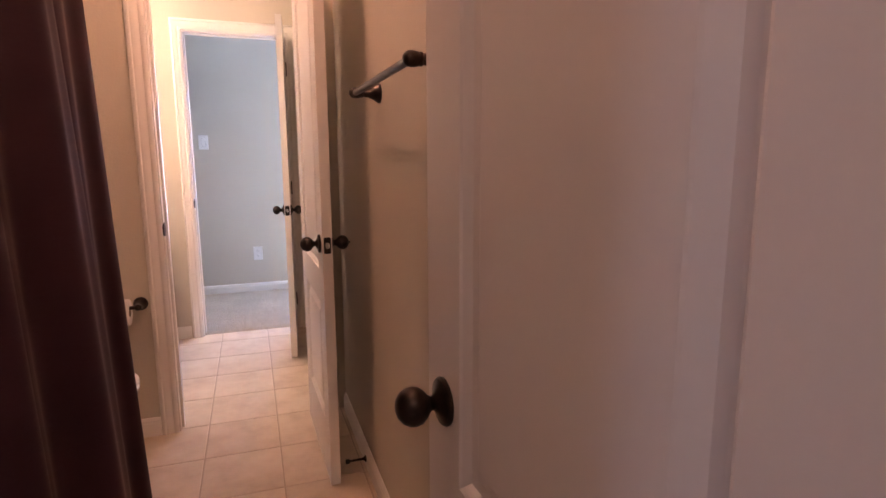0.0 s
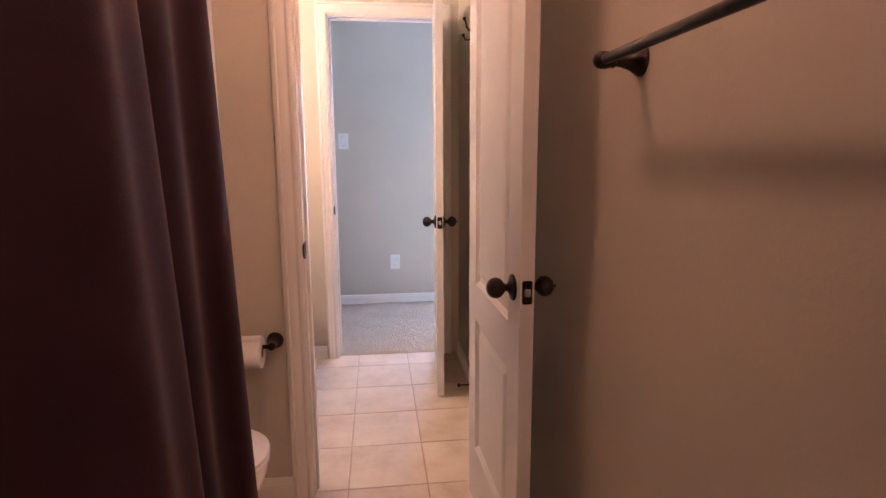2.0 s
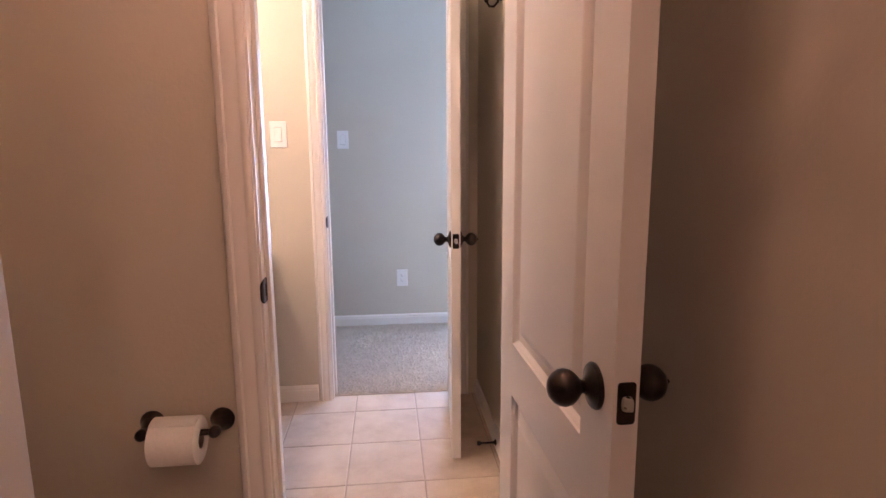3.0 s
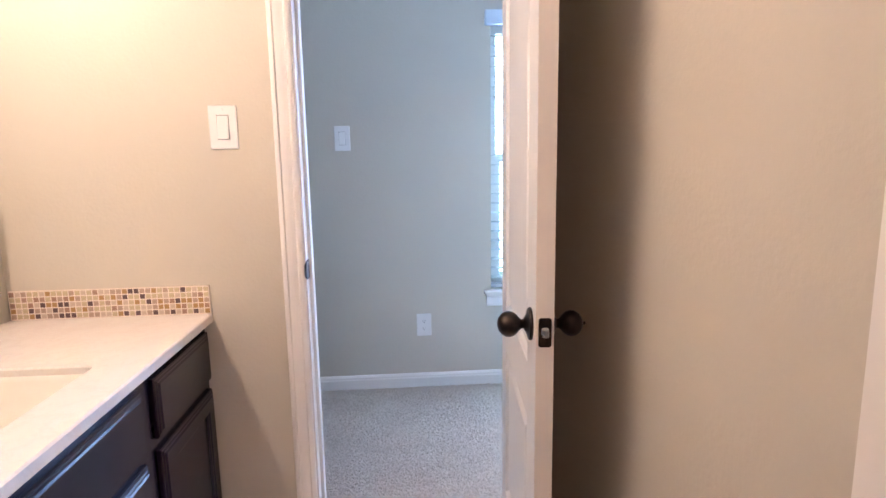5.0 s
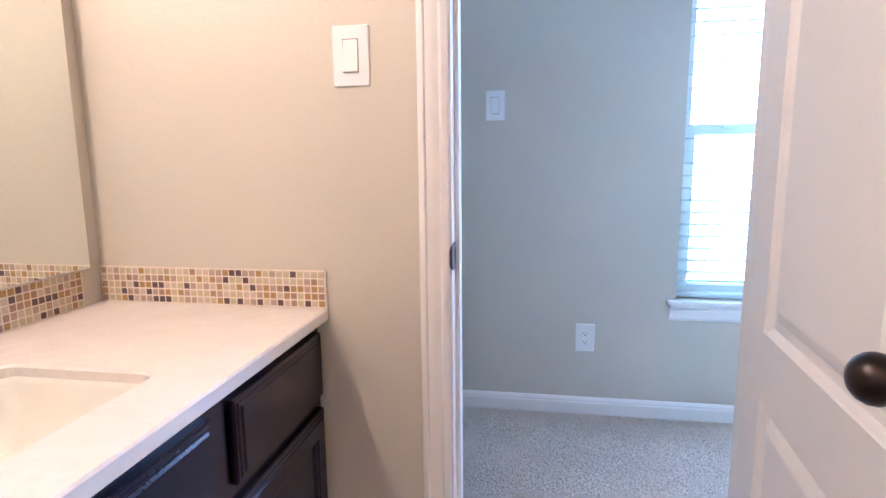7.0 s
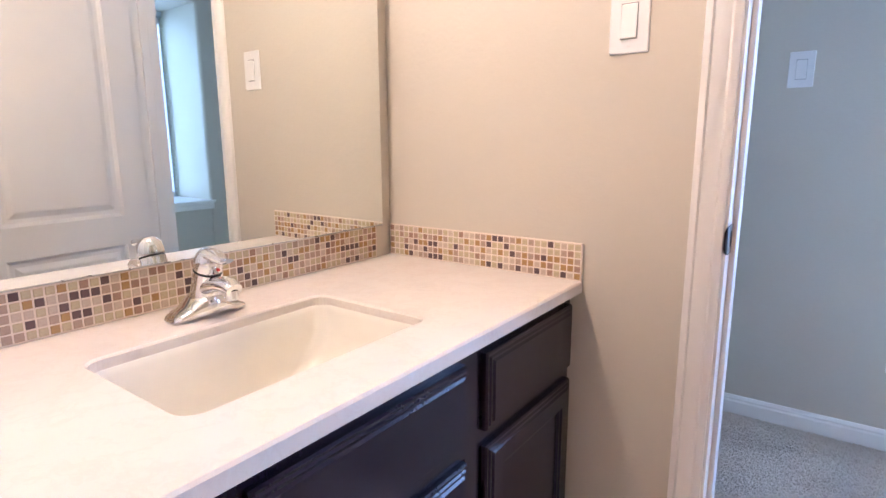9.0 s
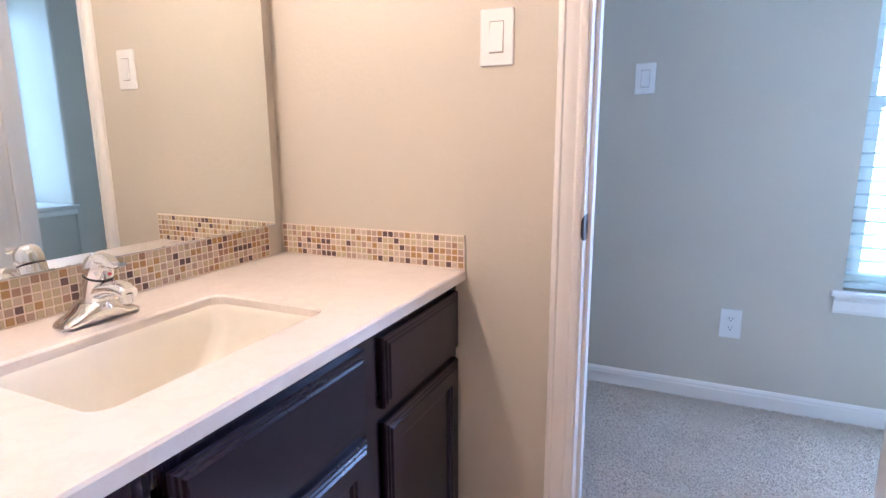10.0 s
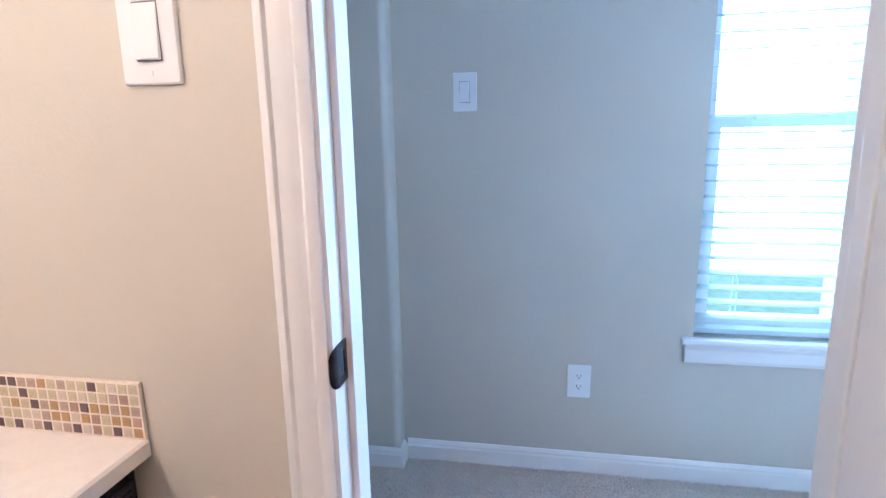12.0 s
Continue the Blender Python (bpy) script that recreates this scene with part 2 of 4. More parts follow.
def box(bm, x0, x1, y0, y1, z0, z1, bevel=0.0, seg=2):
    made = bmesh.ops.create_cube(bm, size=1.0, matrix=Matrix.Translation(((x0 + x1) / 2, (y0 + y1) / 2, (z0 + z1) / 2)) @ Matrix.Diagonal((abs(x1 - x0), abs(y1 - y0), abs(z1 - z0), 1)))
    if bevel:
        es = list({e for v in made["verts"] for e in v.link_edges})
        bmesh.ops.bevel(bm, geom=es, offset=bevel, segments=seg, affect="EDGES", profile=0.6)
    return bm


def boxes(*specs, bevel=0.0):
    bm = bmesh.new()
    for s in specs:
        box(bm, *s, bevel=bevel)
    return bm


def lathe(bm, profile, m=Matrix(), n=28):
    """Turns (radius, height) pairs round z, then places them by m."""
    rings = []
    for r, h in profile:
        if r < 1e-5:
            rings.append([bm.verts.new(m @ Vector((0, 0, h)))])
        else:
            rings.append([bm.verts.new(m @ Vector((r * math.cos(2 * math.pi * k / n), r * math.sin(2 * math.pi * k / n), h))) for k in range(n)])
    for a, b in zip(rings, rings[1:]):
        for k in range(n):
            j = (k + 1) % n
            if len(a) == 1 and len(b) > 1:
                bm.faces.new((a[0], b[k], b[j]))
            elif len(b) == 1 and len(a) > 1:
                bm.faces.new((a[k], b[0], a[j]))
            elif len(a) > 1:
                bm.faces.new((a[k], b[k], b[j], a[j]))
    return bm


def loft(bm, sections, n=20, power=2.0):
    """Skins a row of rings: (centre, side vector, up vector), superelliptic for power over 2."""
    rings = []
    for c, u, v in sections:
        c, u, v = Vector(c), Vector(u), Vector(v)
        ring = []
        for k in range(n):
            a = 2 * math.pi * k / n
            ca, sa = math.cos(a), math.sin(a)
            ring.append(bm.verts.new(c + u * math.copysign(abs(ca) ** (2 / power), ca) + v * math.copysign(abs(sa) ** (2 / power), sa)))
        rings.append(ring)
    for a, b in zip(rings, rings[1:]):
        for k in range(n):
            j = (k + 1) % n
            bm.faces.new((a[k], a[j], b[j], b[k]))
    bm.faces.new(rings[0])
    bm.faces.new(list(reversed(rings[-1])))
    return bm


def tube(bm, pts, radius, n=12):
    pts = [Vector(p) for p in pts]
    secs = []
    for i, p in enumerate(pts):
        d = (pts[min(i + 1, len(pts) - 1)] - pts[max(i - 1, 0)]).normalized()
        side = d.cross(Vector((0, 0, 1)))
        if side.length < 1e-3:
            side = Vector((1, 0, 0))
        side.normalize()
        r = radius[i] if isinstance(radius, (list, tuple)) else radius
        secs.append((p, side * r, side.cross(d).normalized() * r))
    return loft(bm, secs, n)


def extrude_profile(bm, profile, start, end, out, up):
    """Runs a closed outline of (across, height) pairs from start to end."""
    start, end, out, up = Vector(start), Vector(end), Vector(out), Vector(up)
    a = [bm.verts.new(start + out * p + up * q) for p, q in profile]
    b = [bm.verts.new(end + out * p + up * q) for p, q in profile]
    n = len(profile)
    for k in range(n):
        j = (k + 1) % n
        bm.faces.new((a[k], a[j], b[j], b[k]))
    bm.faces.new(a)
    bm.faces.new(list(reversed(b)))
    return bm


AXIS_X = Matrix.Rotation(radians(90), 4, "Y")
AXIS_Y = Matrix.Rotation(radians(-90), 4, "X")


# ---- the plan ----
XR = 0.715          # right-hand wall, both bathrooms
Y0, Y1, Y2 = 0.0, 2.625, 4.062   # near faces of the three cross walls
TH = 0.115
XL = -0.900         # mirror wall
YB = 5.312          # bedroom window wall
HC = 2.44           # bath ceilings
HB = 2.74           # bedroom ceiling
HO = 2.030          # heads of the door openings
XB, YF = 3.40, 6.45  # far bedroom walls
OPEN0, OPEN1, OPEN2 = (-0.06, 0.622), (-0.036, 0.580), (-0.035, 0.592)


def structure(name, bm, mat, label, category, smooth=False):
    return tagged(obj(name, bm, mat, smooth), label, category, kind="structure")


def cross_wall(name, y, x0, x1, opening, label):
    a, b = opening
    bm = boxes((x0, a - 0.018, y, y + TH, 0, HC), (b + 0.018, x1, y, y + TH, 0, HC), (a - 0.018, b + 0.018, y, y + TH, HO + 0.018, HC))
    return structure(name, bm, M_WALL, label, "wall")


cross_wall("wall_entry", Y0, -4.70, XR, OPEN0, "greige painted drywall with a doorway")
cross_wall("wall_middle", Y1, XL - 0.12, XR, OPEN1, "greige painted drywall with a doorway")
cross_wall("wall_bedroom", Y2, XL - 0.12, XB, OPEN2, "greige painted drywall with a doorway")
structure("wall_right", boxes((XR, XR + 0.12, -3.4, Y2, 0, HC)), M_WALL, "greige painted drywall with orange-peel texture", "wall")
structure("wall_mirror", boxes((XL - 0.12, XL, Y0 + TH, Y1, 0, HC), (XL - 0.12, XL, Y1 + TH, Y2, 0, HC)), M_WALL, "greige painted drywall behind the vanity", "wall")
# unseen entry room, stretched and opened so daylight_entry casts a sharp edge
structure("wall_behind", boxes((-4.70, XR + 0.12, -3.52, -3.4, 0, HC)), M_WALL, "greige painted drywall", "wall")
structure("wall_entry_window", boxes((-4.82, -4.70, -3.52, -2.60, 0, HC), (-4.82, -4.70, -2.00, Y0 + TH, 0, HC), (-4.82, -4.70, -2.60, -2.00, 0, 0.80), (-4.82, -4.70, -2.60, -2.00, 2.05, HC)), M_WALL, "greige painted drywall with a window opening", "wall")
structure("ceiling", boxes((XL - 0.12, XR + 0.12, Y0 + TH, Y2 + TH, HC, HC + 0.1), (-4.82, XR + 0.12, -3.52, Y0 + TH, HC, HC + 0.1), (-1.7, XB + 0.79, Y2, YF + 0.12, HB, HB + 0.1)), M_CEIL, "white textured drywall ceiling", "ceiling")

# bull-nosed wing wall at the end of the bath
bm = bmesh.new()
box(bm, XL, -0.075, 1.70, 1.832, 0, HC)
bmesh.ops.bevel(bm, geom=[e for e in bm.edges if abs(e.verts[0].co.z - e.verts[1].co.z) > 1 and e.verts[0].co.x > -0.2], offset=0.022, segments=6, affect="EDGES", profile=0.5)
structure("wall_wing", bm, M_WALL, "bull-nosed greige end wall beside the bath", "wall", True)

# bedroom shell: window wall with its proud return, side walls with the second window
WIN1 = (0.727, 1.56, 0.545, 1.93)
bm = boxes((-0.285, WIN1[0], YB, YB + 0.16, 0, HB), (WIN1[1], 1.80, YB, YB + 0.16, 0, HB), (WIN1[0], WIN1[1], YB, YB + 0.16, 0, WIN1[2]), (WIN1[0], WIN1[1], YB, YB + 0.16, WIN1[3], HB))
structure("wall_window", bm, M_WALL, "greige drywall with a window", "wall")
bm = bmesh.new()
box(bm, -1.58, -0.285, YB - 0.075, YB + 0.16, 0, HB)
bmesh.ops.bevel(bm, geom=[e for e in bm.edges if abs(e.verts[0].co.z - e.verts[1].co.z) > 1 and e.verts[0].co.x > -0.4 and e.verts[0].co.y < YB], offset=0.025, segments=6, affect="EDGES", profile=0.5)
structure("wall_return", bm, M_WALL, "proud greige wall with a bull-nosed corner", "wall", True)
WIN2 = (4.80, 5.995, 0.545, 2.44)
bm = boxes((XB, XB + 0.79, Y2, WIN2[0], 0, HB), (XB, XB + 0.79, WIN2[0], WIN2[1], 0, WIN2[2] - 0.022), (XB, XB + 0.79, WIN2[0], WIN2[1], WIN2[3], HB))
box(bm, XB, XB + 0.79, WIN2[1], YF, 0, HB)
bmesh.ops.bevel(bm, geom=[e for e in bm.edges if e.calc_length() > 2.5 and all(abs(v.co.y - WIN2[1]) < 0.001 and v.co.x < XB + 0.01 for v in e.verts)], offset=0.030, segments=6, affect="EDGES", profile=0.5)
structure("wall_bedroom_side", bm, M_WALL, "greige drywall with a deep bull-nosed window recess", "wall", True)
structure("wall_bedroom_end", boxes((1.68, XB + 0.79, YF, YF + 0.12, 0, HB), (1.68, 1.80, YB + 0.16, YF, 0, HB)), M_WALL, "greige painted drywall", "wall")
structure("wall_bedroom_hall", boxes((-1.7, -1.58, Y2 + TH, YB + 0.16, 0, HB), (-1.7, XL - 0.12, Y2, Y2 + TH, 0, HB), (XL - 0.12, XR + 0.12, Y2 + 0.002, Y2 + TH, HC + 0.1, HB)), M_WALL, "greige painted drywall", "wall")

# floors: the tiles lie in the grout bed, the carpet begins under the bedroom door
floor = structure("floor_tiles", boxes((XL, XR, Y0 + 0.05, 4.098, -0.12, -0.0025)), M_GROUT, "beige ceramic floor tiles in tan grout", "tiled floor")
structure("floor_entry", boxes((-4.70, XR, -3.4, Y0 + 0.05, -0.12, 0.004)), M_CARPET, "grey-beige cut-pile carpet", "carpet")
structure("floor_bedroom", boxes((-1.58, XB, 4.098, YF, -0.12, 0.004)), M_CARPET, "grey-beige cut-pile carpet", "carpet")


def carpet_pile():
    """Short twisted tufts over the stretch of carpet near the door."""
    rng = np.random.default_rng(4)
    n = 150000
    x = rng.uniform(-0.75, 1.7, n)
    y = rng.uniform(4.10, YB, n)
    keep = ~((x < -0.27) & (y > YB - 0.08))
    edge = (y < Y2 + TH) & ((x < OPEN2[0]) | (x > OPEN2[1]))
    keep &= ~edge
    x, y = x[keep], y[keep]
    n = len(x)
    h = rng.uniform(0.007, 0.0105, n)
    a = rng.uniform(0, 6.283, n)
    w = rng.uniform(0.0018, 0.0032, n)
    lean = rng.normal(0, 0.004, (n, 2))
    vs = np.zeros((n, 6, 3))
    for k in range(3):
        vs[:, k, 0] = x + w * np.cos(a + 2.094 * k)
        vs[:, k, 1] = y + w * np.sin(a + 2.094 * k)
        vs[:, k, 2] = 0.0035
        vs[:, k + 3, 0] = x + lean[:, 0] + 0.75 * w * np.cos(a + 2.094 * k)
        vs[:, k + 3, 1] = y + lean[:, 1] + 0.75 * w * np.sin(a + 2.094 * k)
        vs[:, k + 3, 2] = 0.004 + h
    base = np.arange(n)[:, None, None] * 6
    quads = (base + np.array([[0, 1, 4, 3], [1, 2, 5, 4], [2, 0, 3, 5]])[None]).reshape(-1, 4)
    tops = (base[:, :, 0] + np.array([[3, 4, 5]])).reshape(-1, 3)
    me = bpy.data.meshes.new("carpet_pile")
    me.from_pydata(vs.reshape(-1, 3).tolist(), [], quads.tolist() + tops.tolist())
    me.materials.append(M_CARPET)
    tagged(new("carpet_pile", me), "grey-beige short twisted carpet pile", "carpet pile", kind="stuff")


carpet_pile()

# ---- trim: jambs, stops, casings, baseboards ----
CASING = [(0, 0), (0.070, 0), (0.070, 0.011), (0.063, 0.017), (0.055, 0.018), (0.051, 0.013), (0.040, 0.014), (0.030, 0.011), (0.020, 0.009), (0.015, 0.012), (0.006, 0.011), (0, 0.008)]


def casing(name, opening, y, toward, right_room, f=1.0):
    """Colonial casing round an opening, on the face at y that looks along toward (-1 or 1)."""
    a, b = opening[0] - 0.006, opening[1] + 0.006
    top = HO + 0.006
    bm = bmesh.new()
    out = Vector((0, toward, 0))
    wide = min(0.070, right_room)
    k = wide / 0.070
    prof_r = [(p * k, q) for p, q in CASING]
    extrude_profile(bm, [(p * f, q) for p, q in CASING], (a, y, 0), (a, y, top), (-1, 0, 0), out)
    extrude_profile(bm, prof_r, (b, y, 0), (b, y, top), (1, 0, 0), out)
    # the head is mitred: its ends widen with the height of the moulding
    rings = []
    for x, d, g in ((a, -1, f), (b, 1, k)):
        rings.append([bm.verts.new(Vector((x + d * p * g, y, top + p)) + out * q) for p, q in CASING])
    n = len(CASING)
    for i in range(n):
        j = (i + 1) % n
        bm.faces.new((rings[0][i], rings[0][j], rings[1][j], rings[1][i]))
    for x, d, g, ring in ((a, -1, f, rings[0]), (b, 1, k, rings[1])):
        foot = [bm.verts.new(Vector((x + d * p * g, y, top)) + out * q) for p, q in CASING]
        for i in range(n):
            j = (i + 1) % n
            if (foot[i].co - ring[i].co).length > 1e-6 or (foot[j].co - ring[j].co).length > 1e-6:
                try:
                    bm.faces.new((foot[i], foot[j], ring[j], ring[i]))
                except ValueError:
                    pass
    bmesh.ops.remove_doubles(bm, verts=bm.verts, dist=1e-5)
    return structure(name, bm, M_TRIM, "white moulded door casing with semi-gloss paint", "door casing", True)


def jamb(name, opening, y, stop_y):
    a, b = opening
    bm = boxes((a - 0.018, a, y - 0.001, y + TH + 0.001, 0, HO + 0.018), (b, b + 0.018, y - 0.001, y + TH + 0.001, 0, HO + 0.018), (a, b, y - 0.001, y + TH + 0.001, HO, HO + 0.018))
    box(bm, a, a + 0.011, stop_y, stop_y + 0.034, 0, HO, bevel=0.002)
    box(bm, b - 0.011, b, stop_y, stop_y + 0.034, 0, HO, bevel=0.002)
    box(bm, a + 0.011, b - 0.011, stop_y, stop_y + 0.034, HO - 0.011, HO, bevel=0.002)
    return structure(name, bm, M_TRIM, "white door jamb with a stop moulding", "door jamb")


jamb("trim_jamb_entry", OPEN0, Y0, Y0 + 0.04)
jamb("trim_jamb_middle", OPEN1, Y1, Y1 + 0.04)
jamb("trim_jamb_bedroom", OPEN2, Y2, Y2 + 0.04)
casing("trim_casing_entry", OPEN0, Y0 + TH, 1, XR - OPEN0[1] - 0.007)
casing("trim_casing_middle", OPEN1, Y1, -1, XR - OPEN1[1] - 0.007)
casing("trim_casing_middle_vanity", OPEN1, Y1 + TH, 1, XR - OPEN1[1] - 0.007)
casing("trim_casing_bedroom", OPEN2, Y2, -1, XR - OPEN2[1] - 0.012, 0.90)
casing("trim_casing_bedroom_far", OPEN2, Y2 + TH, 1, 0.08)

BASE = [(0, 0), (0.013, 0), (0.013, 0.058), (0.0105, 0.066), (0.0105, 0.072), (0.007, 0.079), (0.004, 0.084), (0, 0.084)]


def baseboard(name, start, end, out):
    bm = extrude_profile(bmesh.new(), BASE, start, end, out, (0, 0, 1))
    return structure(name, bm, M_TRIM, "white moulded baseboard", "baseboard")


baseboard("baseboard_right_near", (XR, Y0 + TH, 0), (XR, Y1 - 0.018, 0), (-1, 0, 0))
baseboard("baseboard_right_far", (XR, Y1 + TH + 0.018, 0), (XR, Y2 - 0.018, 0), (-1, 0, 0))
baseboard("baseboard_toilet", (XL, Y1, 0), (OPEN1[0] - 0.077, Y1, 0), (0, -1, 0))
baseboard("baseboard_vanity_end", (-0.345, Y2, 0), (OPEN2[0] - 0.077, Y2, 0), (0, -1, 0))
baseboard("baseboard_wing", (-0.075, 1.72, 0), (-0.075, 1.812, 0), (1, 0, 0))
baseboard("baseboard_window", (-0.272, YB, 0.004), (1.80, YB, 0.004), (0, -1, 0))
baseboard("baseboard_return", (-1.58, YB - 0.075, 0.004), (-0.272, YB - 0.075, 0.004), (0, -1, 0))
baseboard("baseboard_return_end", (-0.285, YB - 0.075, 0.004), (-0.285, YB - 0.013, 0.004), (1, 0, 0))


# ---- doors ----
def knob(parent, at, direction, button):
    """A ball knob on a round rose, along +y or -y of the leaf."""
    m = Matrix.Translation(at) @ (AXIS_Y if direction > 0 else AXIS_Y @ Matrix.Rotation(math.pi, 4, "X"))
    k = part("knob", lathe(bmesh.new(), [(0.0095, 0.004), (0.0095, 0.020), (0.0125, 0.024), (0.019, 0.029), (0.0245, 0.036), (0.0265, 0.044), (0.0255, 0.052), (0.021, 0.060), (0.0135, 0.066), (0.006, 0.0685), (0, 0.069)], m), M_BRONZE, parent, "oil-rubbed bronze ball knob", True)
    part("rose", lathe(bmesh.new(), [(0, 0), (0.033, 0), (0.0335, 0.003), (0.031, 0.0065), (0.022, 0.009), (0.014, 0.013), (0.0105, 0.016)], m), M_BRONZE, k, "", True)
    if button:
        part("lock_button", lathe(bmesh.new(), [(0.0035, 0.066), (0.0035, 0.073), (0.002, 0.075), (0, 0.075)], m, 12), M_BRONZE, k, "", True)


def leaf_mesh(w, t, h, z0, zk):
    """A moulded two-panel leaf along +x, thickness along y, both faces panelled."""
    bm = bmesh.new()
    hs, st = 0.108, 0.110
    panels = [(hs, w - st, 0.235, zk - 0.222), (hs, w - st, zk - 0.100, h - 0.13)]
    for s in (-1, 1):
        y = s * t / 2

        def q(*pts):
            bm.faces.new([bm.verts.new((px, y - s * d, pz)) for px, d, pz in pts])

        zs = [z0] + [z for p in panels for z in p[2:]] + [z0 + h]
        q((0, 0, z0), (hs, 0, z0), (hs, 0, z0 + h), (0, 0, z0 + h))
        q((w - st, 0, z0), (w, 0, z0), (w, 0, z0 + h), (w - st, 0, z0 + h))
        for a, b in ((zs[0], zs[1]), (zs[2], zs[3]), (zs[4], zs[5])):
            q((hs, 0, a), (w - st, 0, a), (w - st, 0, b), (hs, 0, b))
        for x0, x1, a, b in panels:
            steps = [(0, 0), (0.002, 0.0035), (0.007, 0.0075), (0.012, 0.0125), (0.016, 0.0130), (0.028, 0.0130), (0.038, 0.0085), (0.048, 0.0040), (0.052, 0.0030)]
            for (i0, d0), (i1, d1) in zip(steps, steps[1:]):
                o = [(x0 + i0, a + i0), (x1 - i0, a + i0), (x1 - i0, b - i0), (x0 + i0, b - i0)]
                n = [(x0 + i1, a + i1), (x1 - i1, a + i1), (x1 - i1, b - i1), (x0 + i1, b - i1)]
                for k in range(4):
                    j = (k + 1) % 4
                    q((o[k][0], d0, o[k][1]), (o[j][0], d0, o[j][1]), (n[j][0], d1, n[j][1]), (n[k][0], d1, n[k][1]))
            i, d = steps[-1]
            q((x0 + i, d, a + i), (x1 - i, d, a + i), (x1 - i, d, b - i), (x0 + i, d, b - i))
    for pts in (((0, z0), (w, z0)), ((w, z0), (w, z0 + h)), ((w, z0 + h), (0, z0 + h)), ((0, z0 + h), (0, z0))):
        (xa, za), (xb, zb) = pts
        bm.faces.new([bm.verts.new(p) for p in ((xa, -t / 2, za), (xb, -t / 2, zb), (xb, t / 2, zb), (xa, t / 2, za))])
    bmesh.ops.remove_doubles(bm, verts=bm.verts, dist=1e-5)
    return bm


def door(name, hinge, angle, width, label, zk, side=1):
    """angle: direction of the leaf in degrees from +x. zk: height of the knobs. The middle rail hangs under them. side: the face (+1 or -1 in y) with the knuckles."""
    d = thing(name, label, "door", (*hinge, 0), kind="structure", rz=angle)
    t, h = 0.035, 2.010
    part("leaf", leaf_mesh(width, t, h, 0.012, zk), M_DOOR, d, "white moulded two-panel leaf")
    knob(d, (width - 0.060, t / 2, zk), 1, side > 0)
    knob(d, (width - 0.060, -t / 2, zk), -1, side < 0)
    plate = bmesh.new()
    box(plate, width - 0.0005, width + 0.0016, -0.0125, 0.0125, zk - 0.029, zk + 0.029)
    bmesh.ops.bevel(plate, geom=[e for e in plate.edges if abs(e.verts[0].co.y - e.verts[1].co.y) < 1e-6 and abs(e.verts[0].co.z - e.verts[1].co.z) < 1e-6], offset=0.005, segments=4, affect="EDGES", profile=0.5)
    lp = part("latch_plate", plate, M_BRONZE, d, "bronze latch plate")
    bolt = bmesh.new()
    loft(bolt, [((width + 0.001, 0, zk), (0, 0.0075, 0), (0, 0, 0.0105)), ((width + 0.0065, 0.001, zk), (0, 0.0065, 0), (0, 0, 0.0095)), ((width + 0.010, 0.004, zk), (0, 0.002, 0), (0, 0, 0.008))], 20, 3.5)
    part("latch_bolt", bolt, M_STEEL, lp, "steel latch bolt", True)
    for z in (0.22, 1.02, 1.82):
        bm = lathe(bmesh.new(), [(0, z - 0.047), (0.004, z - 0.046), (0.0055, z - 0.043), (0.0055, z + 0.043), (0.004, z + 0.046), (0, z + 0.047)], Matrix.Translation((-0.004, side * (t / 2 + 0.003), 0)), 12)
        box(bm, -0.0022, -0.0004, -t / 2 + 0.004, t / 2, z - 0.044, z + 0.044)
        part("hinge", bm, M_BRONZE, d, "bronze butt hinge", True)
    return d


def leaf_angle(hinge, latch):
    return math.degrees(math.atan2(latch[1] - hinge[1], latch[0] - hinge[0]))


H0, H1, H2 = (0.600, 0.118), (0.553, 2.585), (0.578, Y2 - 0.010)
door("door_1", H0, leaf_angle(H0, (0.570, 0.730)), 0.612, "white two-panel door standing open by the wall", 0.904, -1)
door("door_2", H1, leaf_angle(H1, (0.568, 1.945)), 0.636, "white two-panel door standing open by the wall", 0.924)
door("door_3", H2, leaf_angle(H2, (0.524, 3.398)), 0.654, "white two-panel door standing open into the vanity room", 0.918)


def strike(name, x, y, z):
    """A strike plate let into a jamb, with its curled lip towards the room."""
    t = thing(name, "bronze strike plate let into the white jamb", "strike plate", (x, y, z), "strike plates")
    bm = boxes((-0.0005, 0.0018, 0.000, 0.034, -0.029, -0.0155), (-0.0005, 0.0018, 0.000, 0.034, 0.0155, 0.029), (-0.0005, 0.0018, 0.000, 0.010, -0.0155, 0.0155), (-0.0005, 0.0018, 0.025, 0.034, -0.0155, 0.0155))
    part("plate", bm, M_BRONZE, t)
    lip = bmesh.new()
    loft(lip, [((0.0007, 0.001, 0), (0, 0, 0.0288), (0.0011, 0, 0)), ((0.0005, -0.004, 0), (0, 0, 0.0285), (0.0011, 0, 0)), ((-0.0006, -0.0085, 0), (0, 0, 0.027), (0.0011, 0.0003, 0)), ((-0.0025, -0.012, 0), (0, 0, 0.023), (0.0010, 0.0006, 0)), ((-0.0045, -0.0135, 0), (0, 0, 0.017), (0.0006, 0.0006, 0))], 20, 6)
    part("lip", lip, M_BRONZE, t, "", True)
    # dark slab closes the hole in place of the shade inside it
    part("bolt_hole", boxes((-0.0004, 0.0006, 0.010, 0.025, -0.0155, 0.0155)), M_SLOT, t)
    return t


strike("strike_plate", OPEN1[0] + 0.0006, Y1 + 0.006, 0.925)
strike("strike_plate", OPEN2[0] + 0.0006, Y2 + 0.006, 0.925)


